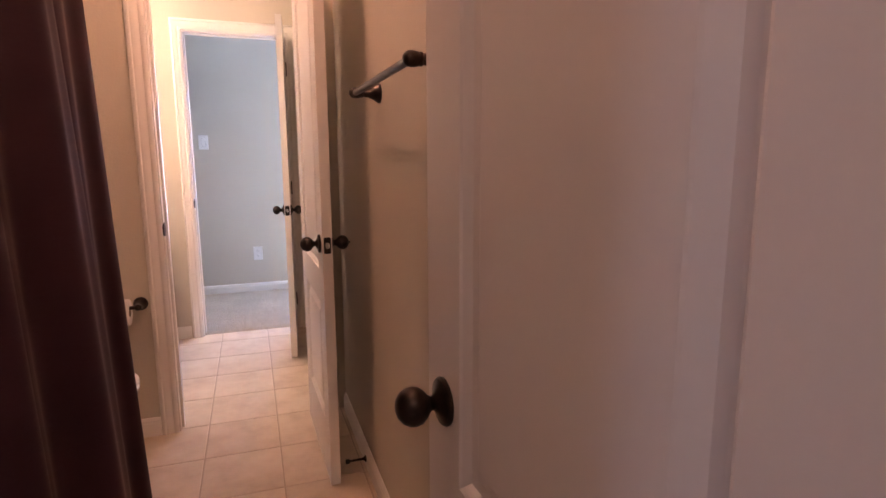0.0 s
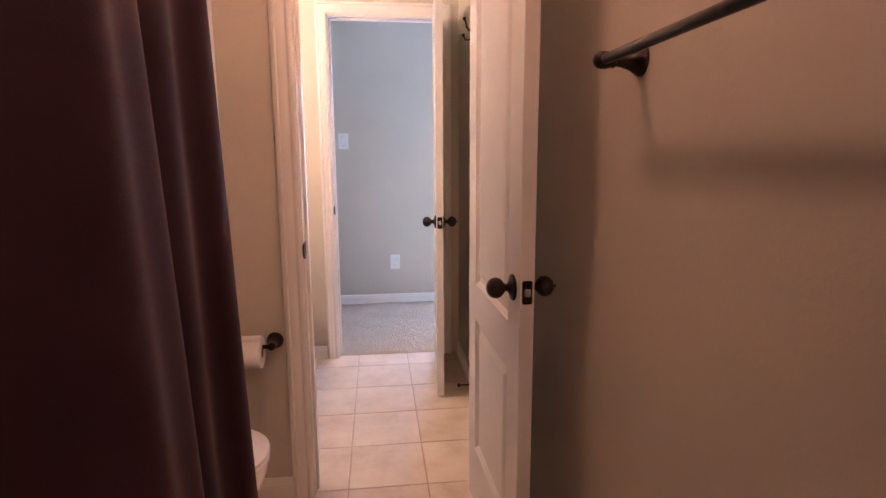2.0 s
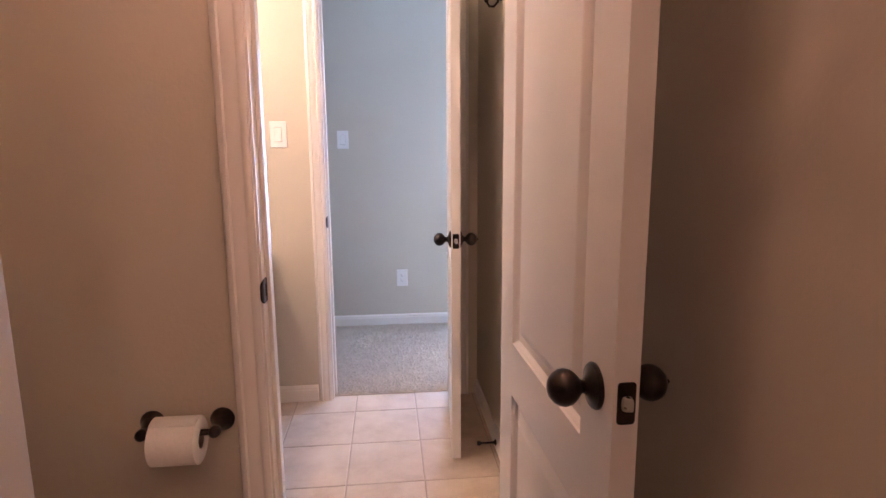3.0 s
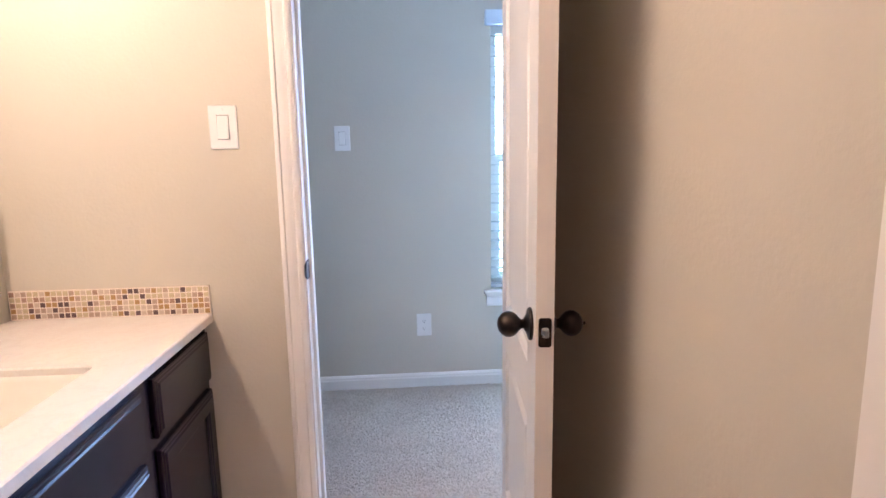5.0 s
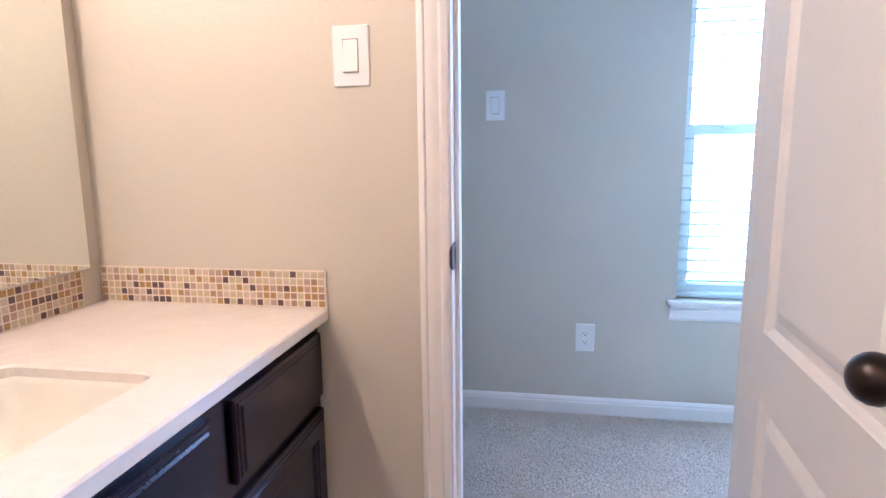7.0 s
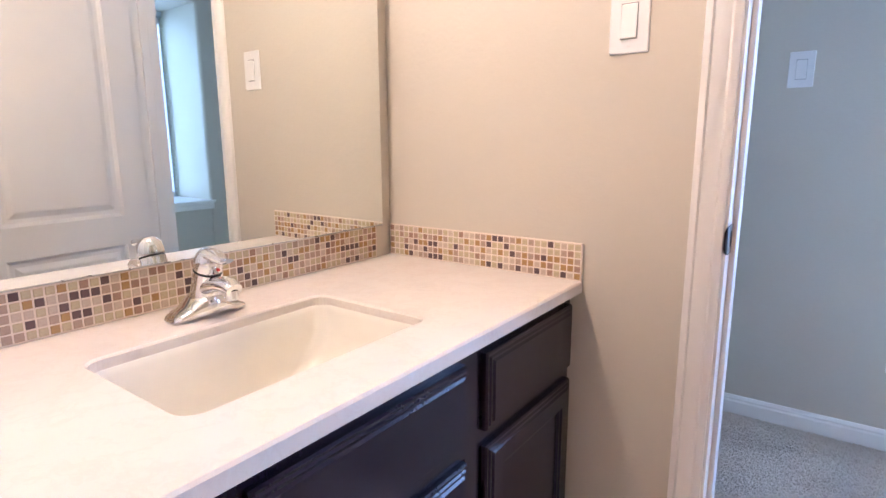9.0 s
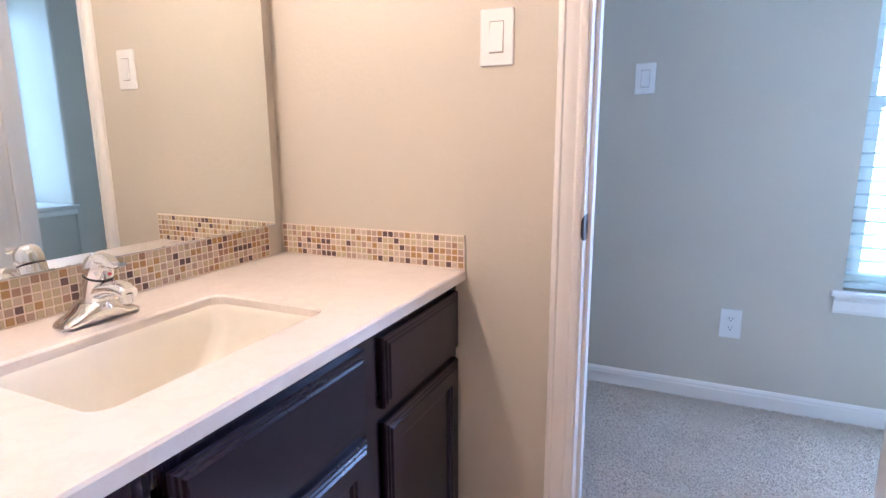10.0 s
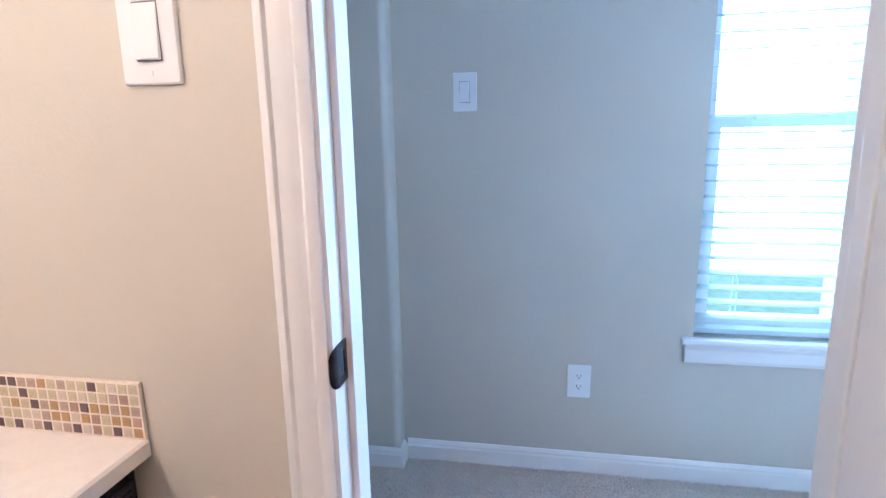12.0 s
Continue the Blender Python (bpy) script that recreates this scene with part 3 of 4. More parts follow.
def doorstop(at):
    """A rigid stop on the baseboard, reaching into the room."""
    t = thing("doorstop", "dark bronze doorstop screwed to the white baseboard", "doorstop", at, "doorstops")
    m = Matrix.Rotation(radians(-90), 4, "Y")
    part("stem", lathe(bmesh.new(), [(0, 0), (0.0135, 0), (0.0135, 0.003), (0.009, 0.006), (0.0055, 0.012), (0.0045, 0.03), (0.0045, 0.066), (0.0065, 0.068)], m, 16), M_BRONZE, t, "", True)
    part("rubber_tip", lathe(bmesh.new(), [(0.0085, 0.066), (0.0095, 0.069), (0.0095, 0.078), (0.007, 0.081), (0, 0.081)], m, 16), M_SLOT, t, "black rubber tip", True)


doorstop((XR - 0.013, 2.055, 0.035))
doorstop((XR - 0.013, 3.47, 0.035))


# ---- switches and sockets ----
def wall_plate(name, at, kind, label):
    """A cover plate on a wall that looks along -y."""
    t = thing(name, label, "light switch" if kind == "switch" else "power outlet", at, "light switches" if kind == "switch" else "")
    bm = bmesh.new()
    w, h = 0.040, 0.062
    loft(bm, [((0, 0, 0), (w, 0, 0), (0, 0, h)), ((0, -0.003, 0), (w, 0, 0), (0, 0, h)), ((0, -0.0055, 0), (w - 0.002, 0, 0), (0, 0, h - 0.002))], 64, 28)
    plate = part("plate", bm, M_PLASTIC, t)
    for dz in ((-0.0485, 0.0485) if kind == "switch" else (0.0,)):
        part("screw", lathe(bmesh.new(), [(0.0032, 0), (0.0032, 0.0008), (0.002, 0.0013), (0, 0.0013)], Matrix.Translation((0, -0.0053, dz)) @ AXIS_Y @ Matrix.Rotation(math.pi, 4, "X"), 10), M_PLASTIC, plate)
    if kind == "switch":
        # dark slab under the rocker draws the shaded gap round it
        part("gap", boxes((-0.0169, 0.0169, -0.0058, -0.005, -0.0342, 0.0342)), M_SLOT, t)
        bm = bmesh.new()
        vs = [bm.verts.new(p) for p in ((-0.0162, -0.005, -0.0335), (0.0162, -0.005, -0.0335), (0.0162, -0.0115, -0.0325), (-0.0162, -0.0115, -0.0325), (-0.0162, -0.005, 0.0335), (0.0162, -0.005, 0.0335), (0.0162, -0.0068, 0.0325), (-0.0162, -0.0068, 0.0325))]
        for f in ((0, 1, 2, 3), (4, 7, 6, 5), (3, 2, 6, 7), (0, 3, 7, 4), (1, 5, 6, 2), (0, 4, 5, 1)):
            bm.faces.new([vs[k] for k in f])
        bmesh.ops.bevel(bm, geom=bm.edges[:], offset=0.0009, segments=2, affect="EDGES", profile=0.5)
        part("rocker", bm, M_PLASTIC, t, "white rocker paddle")
    else:
        for dz in (-0.0195, 0.0195):
            bm = bmesh.new()
            loft(bm, [((0, -0.005, dz), (0.0165, 0, 0), (0, 0, 0.0143)), ((0, -0.0072, dz), (0.0162, 0, 0), (0, 0, 0.0140))], 28, 3.2)
            s = part("socket", bm, M_PLASTIC, t)
            # dark slabs on the socket face replace shaded openings
            part("slots", boxes((-0.0075, -0.0052, -0.0076, -0.007, dz - 0.001, dz + 0.0078), (0.0052, 0.0072, -0.0076, -0.007, dz, dz + 0.0072), (-0.0024, 0.0024, -0.0076, -0.007, dz - 0.0088, dz - 0.004)), M_SLOT, s)
    return t


wall_plate("light_switch", (-0.246, Y2, 1.350), "switch", "white rocker light switch on the vanity end wall")
wall_plate("light_switch", (-0.038, YB, 1.362), "switch", "white rocker light switch on the bedroom wall")
wall_plate("power_outlet", (0.358, YB, 0.362), "socket", "white double outlet low on the bedroom wall")


# ---- toilet room ----
def bell():
    return [(0, 0), (0.029, 0), (0.0295, 0.004), (0.027, 0.009), (0.022, 0.016), (0.017, 0.026), (0.0135, 0.038), (0.0115, 0.050), (0.0115, 0.056)]


def towel_bar():
    t = thing("towel_bar", "dark bronze towel bar with flared posts on the wall", "towel bar", (XR, 1.412, 1.421))
    m = Matrix.Rotation(radians(-90), 4, "Y")
    for y in (-0.310, 0.310):
        post = part("post", lathe(bmesh.new(), bell() + [(0.0145, 0.062), (0.0160, 0.069), (0.0165, 0.076), (0.0155, 0.084), (0.0115, 0.090), (0.006, 0.0935), (0, 0.094)], Matrix.Translation((0, y, 0)) @ m), M_BRONZE, t, "flared oil-rubbed bronze post", True)
        part("collar", lathe(bmesh.new(), [(0.012, 0.053), (0.0145, 0.0545), (0.0145, 0.058), (0.012, 0.0595)], Matrix.Translation((0, y, 0)) @ m), M_BRONZE, post, "", True)
    part("bar", lathe(bmesh.new(), [(0, -0.310), (0.0095, -0.310), (0.0095, 0.310), (0, 0.310)], Matrix.Translation((-0.076, 0, 0)) @ AXIS_Y, 24), M_BRONZE, t, "straight bronze rail", True)


towel_bar()


def curtain():
    """A heavy shower curtain in uneven pleats, its foot pulled outwards."""
    t = thing("shower_curtain", "dark brown cloth shower curtain hanging in deep pleats", "curtain", (0, 0, 0))
    rng = random.Random(7)
    ny, nz = 260, 40
    y0, y1 = 0.165, 1.540
    waves = [(rng.uniform(9, 30), rng.uniform(0, 6.28), rng.uniform(0.004, 0.012)) for _ in range(7)]
    bm = bmesh.new()
    grid = []
    for i in range(ny + 1):
        u = i / ny
        y = y0 + (y1 - y0) * u
        row = []
        for k in range(nz + 1):
            v = k / nz
            z = 1.98 - 1.80 * v
            fold = sum(a * math.sin(f * y + p + 0.5 * math.sin(2.2 * v + p)) for f, p, a in waves) + 0.009 * math.sin(46 * y + 0.6 * math.sin(3 * v))
            calm = min(1.0, (y1 - y) / 0.06)
            x = -0.028 + 0.060 * v + fold * (0.75 + 0.35 * v) * (0.35 + 0.65 * calm)
            row.append(bm.verts.new((x, y + 0.010 * math.sin(2.6 * v + 9 * u) * v, z)))
        grid.append(row)
    for a, b in zip(grid, grid[1:]):
        for k in range(nz):
            bm.faces.new((a[k], a[k + 1], b[k + 1], b[k]))
    cloth = part("cloth", bm, M_CURTAIN, t, "dark aubergine-brown woven cloth", True)
    sol = cloth.modifiers.new("thick", "SOLIDIFY")
    sol.thickness = 0.0025
    for i in range(9):
        y = y0 + 0.04 + i * (y1 - y0 - 0.08) / 8
        ring = tube(bmesh.new(), [(-0.035 + 0.022 * math.cos(a), y, 2.0 + 0.026 * math.sin(a)) for a in [2 * math.pi * k / 16 for k in range(17)]], 0.002, 6)
        part("ring", ring, M_BRONZE, t, "", True)


curtain()
t = thing("curtain_rod", "dark bronze shower curtain rod between two walls", "curtain rod", (-0.035, 0, 2.012))
part("rod", lathe(bmesh.new(), [(0, Y0 + TH), (0.0125, Y0 + TH), (0.0125, 1.70), (0, 1.70)], AXIS_Y, 16), M_BRONZE, t, "", True)
for _y, _s in ((Y0 + TH, 1), (1.70, -1)):
    part("flange", lathe(bmesh.new(), [(0, 0), (0.03, 0), (0.03, 0.004), (0.018, 0.014), (0.0126, 0.016)], Matrix.Translation((0, _y, 0)) @ (AXIS_Y if _s > 0 else AXIS_Y @ Matrix.Rotation(math.pi, 4, "X")), 20), M_BRONZE, t, "", True)


def paper_holder():
    t = thing("toilet_paper_holder", "dark bronze two-post toilet paper holder on the wall", "paper holder", (-0.232, Y1, 0.610))
    m = AXIS_Y @ Matrix.Rotation(math.pi, 4, "X")
    for x in (-0.082, 0.082):
        part("post", lathe(bmesh.new(), bell() + [(0.0135, 0.062), (0.014, 0.070), (0.0115, 0.078), (0.006, 0.082), (0, 0.083)], Matrix.Translation((x, 0, 0)) @ m), M_BRONZE, t, "", True)
    part("roller", lathe(bmesh.new(), [(0, -0.082), (0.0075, -0.082), (0.0075, 0.082), (0, 0.082)], Matrix.Translation((0, -0.068, 0)) @ AXIS_X, 16), M_BRONZE, t, "", True)
    r = thing("toilet_paper_roll", "partly used white toilet paper roll on the holder", "toilet paper", (-0.234, Y1 - 0.068, 0.610 - 0.018))
    ro, ri, hw = 0.055, 0.0205, 0.053
    part("paper", lathe(bmesh.new(), [(ri, -hw), (ro - 0.003, -hw), (ro, -hw + 0.002), (ro, hw - 0.002), (ro - 0.003, hw), (ri, hw), (ri, -hw)], AXIS_X, 40), M_PAPER, r, "", True)
    part("core", lathe(bmesh.new(), [(ri + 0.0005, -hw + 0.001), (ri + 0.0005, hw - 0.001), (ri - 0.001, hw - 0.001), (ri - 0.001, -hw + 0.001), (ri + 0.0005, -hw + 0.001)], AXIS_X, 32), M_CARD, r, "grey cardboard core", True)
    bm = bmesh.new()
    rows = []
    for k in range(9):
        a = radians(60 + 9 * k)
        c = Vector((0, -math.cos(a) * (ro + 0.0012), math.sin(a) * (ro + 0.0012)))
        rows.append([bm.verts.new(c + Vector((dx, 0, 0))) for dx in (-hw + 0.001, hw - 0.004)])
    for a, b in zip(rows, rows[1:]):
        bm.faces.new((a[0], a[1], b[1], b[0]))
    s = part("loose_sheet", bm, M_PAPER, r, "", True)
    s.modifiers.new("thick", "SOLIDIFY").thickness = 0.0008


paper_holder()


def toilet():
    """Two-piece toilet with its back to the mirror-side wall, bowl along +x."""
    t = thing("toilet", "white porcelain toilet with a closed lid, in its niche", "toilet", (XL + 0.022, 2.225, 0))
    bm = bmesh.new()
    loft(bm, [((0.42, 0, 0.0), (0.20, 0, 0), (0, 0.105, 0)), ((0.42, 0, 0.03), (0.195, 0, 0), (0, 0.10, 0)), ((0.44, 0, 0.12), (0.19, 0, 0), (0, 0.095, 0)), ((0.47, 0, 0.22), (0.23, 0, 0), (0, 0.125, 0)), ((0.465, 0, 0.30), (0.275, 0, 0), (0, 0.165, 0)), ((0.47, 0, 0.352), (0.29, 0, 0), (0, 0.18, 0)), ((0.47, 0, 0.3775), (0.288, 0, 0), (0, 0.178, 0))], 36, 2.3)
    part("bowl", bm, M_PORCELAIN, t, "", True)
    bm = bmesh.new()
    loft(bm, [((0.475, 0, 0.378), (0.285, 0, 0), (0, 0.180, 0)), ((0.475, 0, 0.382), (0.293, 0, 0), (0, 0.187, 0)), ((0.475, 0, 0.394), (0.293, 0, 0), (0, 0.187, 0)), ((0.475, 0, 0.397), (0.286, 0, 0), (0, 0.181, 0))], 40, 2.3)
    part("seat", bm, M_PORCELAIN, t, "", True)
    bm = bmesh.new()
    loft(bm, [((0.475, 0, 0.399), (0.288, 0, 0), (0, 0.183, 0)), ((0.475, 0, 0.403), (0.294, 0, 0), (0, 0.188, 0)), ((0.475, 0, 0.410), (0.292, 0, 0), (0, 0.186, 0)), ((0.475, 0, 0.416), (0.27, 0, 0), (0, 0.165, 0)), ((0.475, 0, 0.419), (0.15, 0, 0), (0, 0.10, 0))], 40, 2.3)
    part("lid", bm, M_PORCELAIN, t, "", True)
    bm = bmesh.new()
    loft(bm, [((0.115, 0, 0.37), (0.075, 0, 0), (0, 0.19, 0)), ((0.115, 0, 0.40), (0.09, 0, 0), (0, 0.215, 0)), ((0.115, 0, 0.72), (0.098, 0, 0), (0, 0.225, 0))], 36, 6)
    part("tank", bm, M_PORCELAIN, t, "", True)
    bm = bmesh.new()
    loft(bm, [((0.115, 0, 0.721), (0.102, 0, 0), (0, 0.23, 0)), ((0.115, 0, 0.75), (0.106, 0, 0), (0, 0.234, 0)), ((0.115, 0, 0.758), (0.098, 0, 0), (0, 0.226, 0))], 36, 6)
    part("tank_lid", bm, M_PORCELAIN, t, "", True)
    lev = lathe(bmesh.new(), [(0, 0), (0.012, 0), (0.012, 0.012), (0, 0.014)], Matrix.Translation((0.211, -0.15, 0.66)) @ AXIS_X, 14)
    tube(lev, [(0.222, -0.15, 0.66), (0.226, -0.12, 0.655), (0.226, -0.075, 0.650)], [0.006, 0.006, 0.008], 8)
    part("flush_lever", lev, M_CHROME, t, "chrome flush lever", True)


toilet()


# ---- vanity room ----
def robe_hook():
    t = thing("robe_hook", "dark bronze double robe hook on the wall", "robe hook", (XR, 3.50, 1.845))
    part("backplate", lathe(bmesh.new(), [(0, 0), (0.022, 0), (0.022, 0.004), (0.015, 0.009), (0.009, 0.013)], Matrix.Rotation(radians(-90), 4, "Y"), 20), M_BRONZE, t, "", True)
    up = tube(bmesh.new(), [(-0.008, 0, 0), (-0.030, 0, 0.002), (-0.044, 0, 0.018), (-0.046, 0, 0.038), (-0.052, 0, 0.052)], [0.006, 0.005, 0.0045, 0.0045, 0.0045], 10)
    bmesh.ops.create_uvsphere(up, u_segments=12, v_segments=8, radius=0.0085, matrix=Matrix.Translation((-0.054, 0, 0.056)))
    part("upper_hook", up, M_BRONZE, t, "", True)
    lo = tube(bmesh.new(), [(-0.010, 0, -0.002), (-0.016, 0, -0.026), (-0.030, 0, -0.042), (-0.048, 0, -0.042), (-0.058, 0, -0.026)], [0.006, 0.005, 0.0045, 0.0045, 0.0045], 10)
    bmesh.ops.create_uvsphere(lo, u_segments=12, v_segments=8, radius=0.0085, matrix=Matrix.Translation((-0.060, 0, -0.021)))
    part("lower_hook", lo, M_BRONZE, t, "", True)


robe_hook()

CT = 0.803                       # worktop's upper face
CX = -0.322                      # its front edge
YA, YE = Y1 + TH, Y2             # ends of the vanity
SINK = (-0.728, -0.445, 3.190, 3.645)


def round_rect(x0, x1, y0, y1, r, n=6):
    pts = []
    for cx, cy, a0 in ((x1 - r, y1 - r, 0), (x0 + r, y1 - r, 90), (x0 + r, y0 + r, 180), (x1 - r, y0 + r, 270)):
        pts.append([(cx + r * math.cos(radians(a0 + 90 * k / n)), cy + r * math.sin(radians(a0 + 90 * k / n))) for k in range(n + 1)])
    return pts


def worktop():
    bm = bmesh.new()
    th, e = 0.026, 0.004
    arcs = round_rect(SINK[0], SINK[1], SINK[2], SINK[3], 0.028)
    x0, x1, y0, y1 = XL + 0.001, CX, YA + 0.001, YE - 0.001

    def ring(corners, z, inner):
        return [bm.verts.new((*p, z)) for p in corners], [[bm.verts.new((*p, z)) for p in a] for a in inner]

    def fill(c, a, flip):
        for k in range(4):
            j = (k + 1) % 4
            for p, q in zip(a[k], a[k][1:]):
                bm.faces.new((c[k], q, p) if not flip else (c[k], p, q))
            f = (c[k], c[j], a[j][0], a[k][-1])
            bm.faces.new(f if not flip else tuple(reversed(f)))

    cs = [(x1, y1), (x0, y1), (x0, y0), (x1, y0)]
    cs_top = [(x1 - e, y1), (x0, y1), (x0, y0), (x1 - e, y0)]
    shrink = round_rect(SINK[0] - e, SINK[1] + e, SINK[2] - e, SINK[3] + e, 0.028 + e)
    ct, at = ring(cs_top, CT, shrink)
    fill(ct, at, False)
    cb, ab = ring(cs, CT - th, arcs)
    fill(cb, ab, True)
    cm = [bm.verts.new((*p, CT - e)) for p in cs]
    am = [[bm.verts.new((*p, CT - e)) for p in a] for a in arcs]
    for up, lo in ((ct, cm), (cm, cb)):
        for k in range(4):
            j = (k + 1) % 4
            bm.faces.new((up[k], up[j], lo[j], lo[k]))
    for up, lo in ((at, am), (am, ab)):
        fu, fl = sum(up, []), sum(lo, [])
        for k in range(len(fu)):
            j = (k + 1) % len(fu)
            bm.faces.new((fu[k], fl[k], fl[j], fu[j]))
    tagged(obj("worktop", bm, M_MARBLE), "cream marbled vanity top with an undermount sink cut-out", "worktop")


worktop()


def basin():
    t = tagged(new("sink_basin"), "biscuit-white rectangular undermount sink below the worktop", "sink")
    bm = bmesh.new()
    x0, x1, y0, y1 = SINK
    loops = []
    z0 = CT - 0.027
    for i, z, r in ((-0.012, z0, 0.03), (-0.003, z0, 0.028), (0.000, z0 - 0.006, 0.03), (0.006, z0 - 0.05, 0.035), (0.014, z0 - 0.10, 0.045), (0.026, z0 - 0.128, 0.055), (0.046, z0 - 0.142, 0.06), (0.085, z0 - 0.148, 0.05), (0.115, z0 - 0.151, 0.02)):
        j = i * 2.9 if i > 0.01 else i
        loops.append([bm.verts.new((*p, z)) for p in sum(round_rect(x0 + i, x1 - i, y0 + j, y1 - j, r), [])])
    for a, b in zip(loops, loops[1:]):
        for k in range(len(a)):
            j = (k + 1) % len(a)
            bm.faces.new((a[k], a[j], b[j], b[k]))
    bm.faces.new(loops[-1])
    bowl = part("bowl", bm, M_SINK, t, "", True)
    bowl.modifiers.new("thick", "SOLIDIFY").thickness = -0.008
    part("drain", lathe(bmesh.new(), [(0, 0.001), (0.021, 0.001), (0.024, 0.003), (0.029, 0.003), (0.031, 0.0005)], Matrix.Translation(((x0 + x1) / 2, (y0 + y1) / 2, z0 - 0.1508)), 24), M_CHROME, t, "chrome drain ring", True)


basin()


def faucet():
    """Centre-set single-lever tap on a long curved base."""
    yc = 3.428
    t = thing("faucet", "polished chrome single-lever faucet behind the sink", "faucet", (-0.793, yc, CT))
    bm = bmesh.new()
    secs = []
    for y, w, h in ((-0.073, 0.008, 0.003), (-0.0715, 0.017, 0.008), (-0.065, 0.024, 0.013), (-0.056, 0.027, 0.018), (-0.042, 0.028, 0.024), (-0.030, 0.031, 0.036), (-0.018, 0.036, 0.044), (0.0, 0.038, 0.048), (0.016, 0.036, 0.042), (0.028, 0.031, 0.030), (0.042, 0.028, 0.019), (0.056, 0.027, 0.016), (0.065, 0.024, 0.012), (0.0715, 0.017, 0.008), (0.073, 0.008, 0.003)):
        secs.append(((0, y, h / 2 + 0.0006), (w, 0, 0), (0, 0, h / 2)))
    loft(bm, secs, 28, 2.8)
    part("base", bm, M_CHROME, t, "", True)
    bm = bmesh.new()
    loft(bm, [((-0.002, 0, 0.018), (0.031, 0, 0), (0, 0.032, 0)), ((0.003, 0, 0.042), (0.0275, 0, -0.005), (0, 0.028, 0)), ((0.009, 0, 0.064), (0.0255, 0, -0.0075), (0, 0.0258, 0)), ((0.015, 0, 0.085), (0.0248, 0, -0.0085), (0, 0.0250, 0))], 28)
    part("body", bm, M_CHROME, t, "", True)
    bm = bmesh.new()
    pts = [(0.008, 0, 0.050), (0.032, 0, 0.061), (0.058, 0, 0.067), (0.080, 0, 0.066), (0.094, 0, 0.060)]
    rad = [(0.024, 0.022), (0.0205, 0.017), (0.0185, 0.0135), (0.0175, 0.012), (0.0155, 0.0105)]
    loft(bm, [(p, (0, w, 0), (0.25 * h, 0, h)) for p, (w, h) in zip(pts, rad)], 24, 2.6)
    sp = part("spout", bm, M_CHROME, t, "", True)
    part("aerator", lathe(bmesh.new(), [(0.0, 0.042), (0.0095, 0.042), (0.0115, 0.044), (0.0115, 0.060)], Matrix.Translation((0.085, 0, 0.0)), 18), M_CHROME, sp, "", True)
    bm = lathe(bmesh.new(), [(0.0258, 0), (0.0268, 0.003), (0.0268, 0.016), (0.0252, 0.027), (0.0200, 0.036), (0.011, 0.041), (0, 0.042)], Matrix.Translation((0.016, 0, 0.0885)) @ Matrix.Rotation(radians(19), 4, "Y") @ Matrix.Diagonal((0.94, 0.94, 0.94, 1)), 32)
    loft(bm, [((0.020, 0, 0.116), (0, 0.021, 0), (-0.004, 0, 0.0095)), ((0.042, 0, 0.116), (0, 0.0175, 0), (-0.001, 0, 0.0085)), ((0.060, 0, 0.110), (0, 0.0130, 0), (0, 0, 0.006)), ((0.075, 0, 0.108), (0, 0.0115, 0), (0, 0, 0.005)), ((0.086, 0, 0.112), (0, 0.008, 0), (0, 0, 0.0035))], 20)
    hd = part("lever", bm, M_CHROME, t, "", True)
    part("seam", lathe(bmesh.new(), [(0.0220, -0.0025), (0.0243, -0.0025), (0.0243, 0.0005), (0.0220, 0.0005), (0.0220, -0.0025)], Matrix.Translation((0.016, 0, 0.0880)) @ Matrix.Rotation(radians(19), 4, "Y"), 28), M_SLOT, t)
    part("temperature_dot", lathe(bmesh.new(), [(0, 0.0006), (0.003, 0.0006), (0.003, -0.001)], Matrix.Translation((0.0445, 0.003, 0.090)) @ Matrix.Rotation(radians(105), 4, "Y"), 12), M_RED, hd, "red temperature dot")


faucet()

FX = -0.345        # cabinet face frame


def front(name, y0, y1, z0, z1, panel, parent, label=""):
    """A door or drawer front that looks along +x: stepped edge, recessed panel on doors."""
    bm = bmesh.new()
    loops = [(0, 0), (0, 0.008), (0.003, 0.0115), (0.007, 0.0115), (0.010, 0.0145), (0.014, 0.0145), (0.018, 0.018)]
    if panel:
        loops += [(0.052, 0.018), (0.055, 0.0145), (0.059, 0.0135), (0.063, 0.009)]
    rings = [[bm.verts.new((FX + 0.0005 + d, yy, zz)) for yy, zz in ((y0 + i, z0 + i), (y1 - i, z0 + i), (y1 - i, z1 - i), (y0 + i, z1 - i))] for i, d in loops]
    for a, b in zip(rings, rings[1:]):
        for k in range(4):
            j = (k + 1) % 4
            bm.faces.new((a[k], a[j], b[j], b[k]))
    bm.faces.new(rings[-1])
    bm.faces.new(list(reversed(rings[0])))
    return part(name, bm, M_WOOD, parent, label)


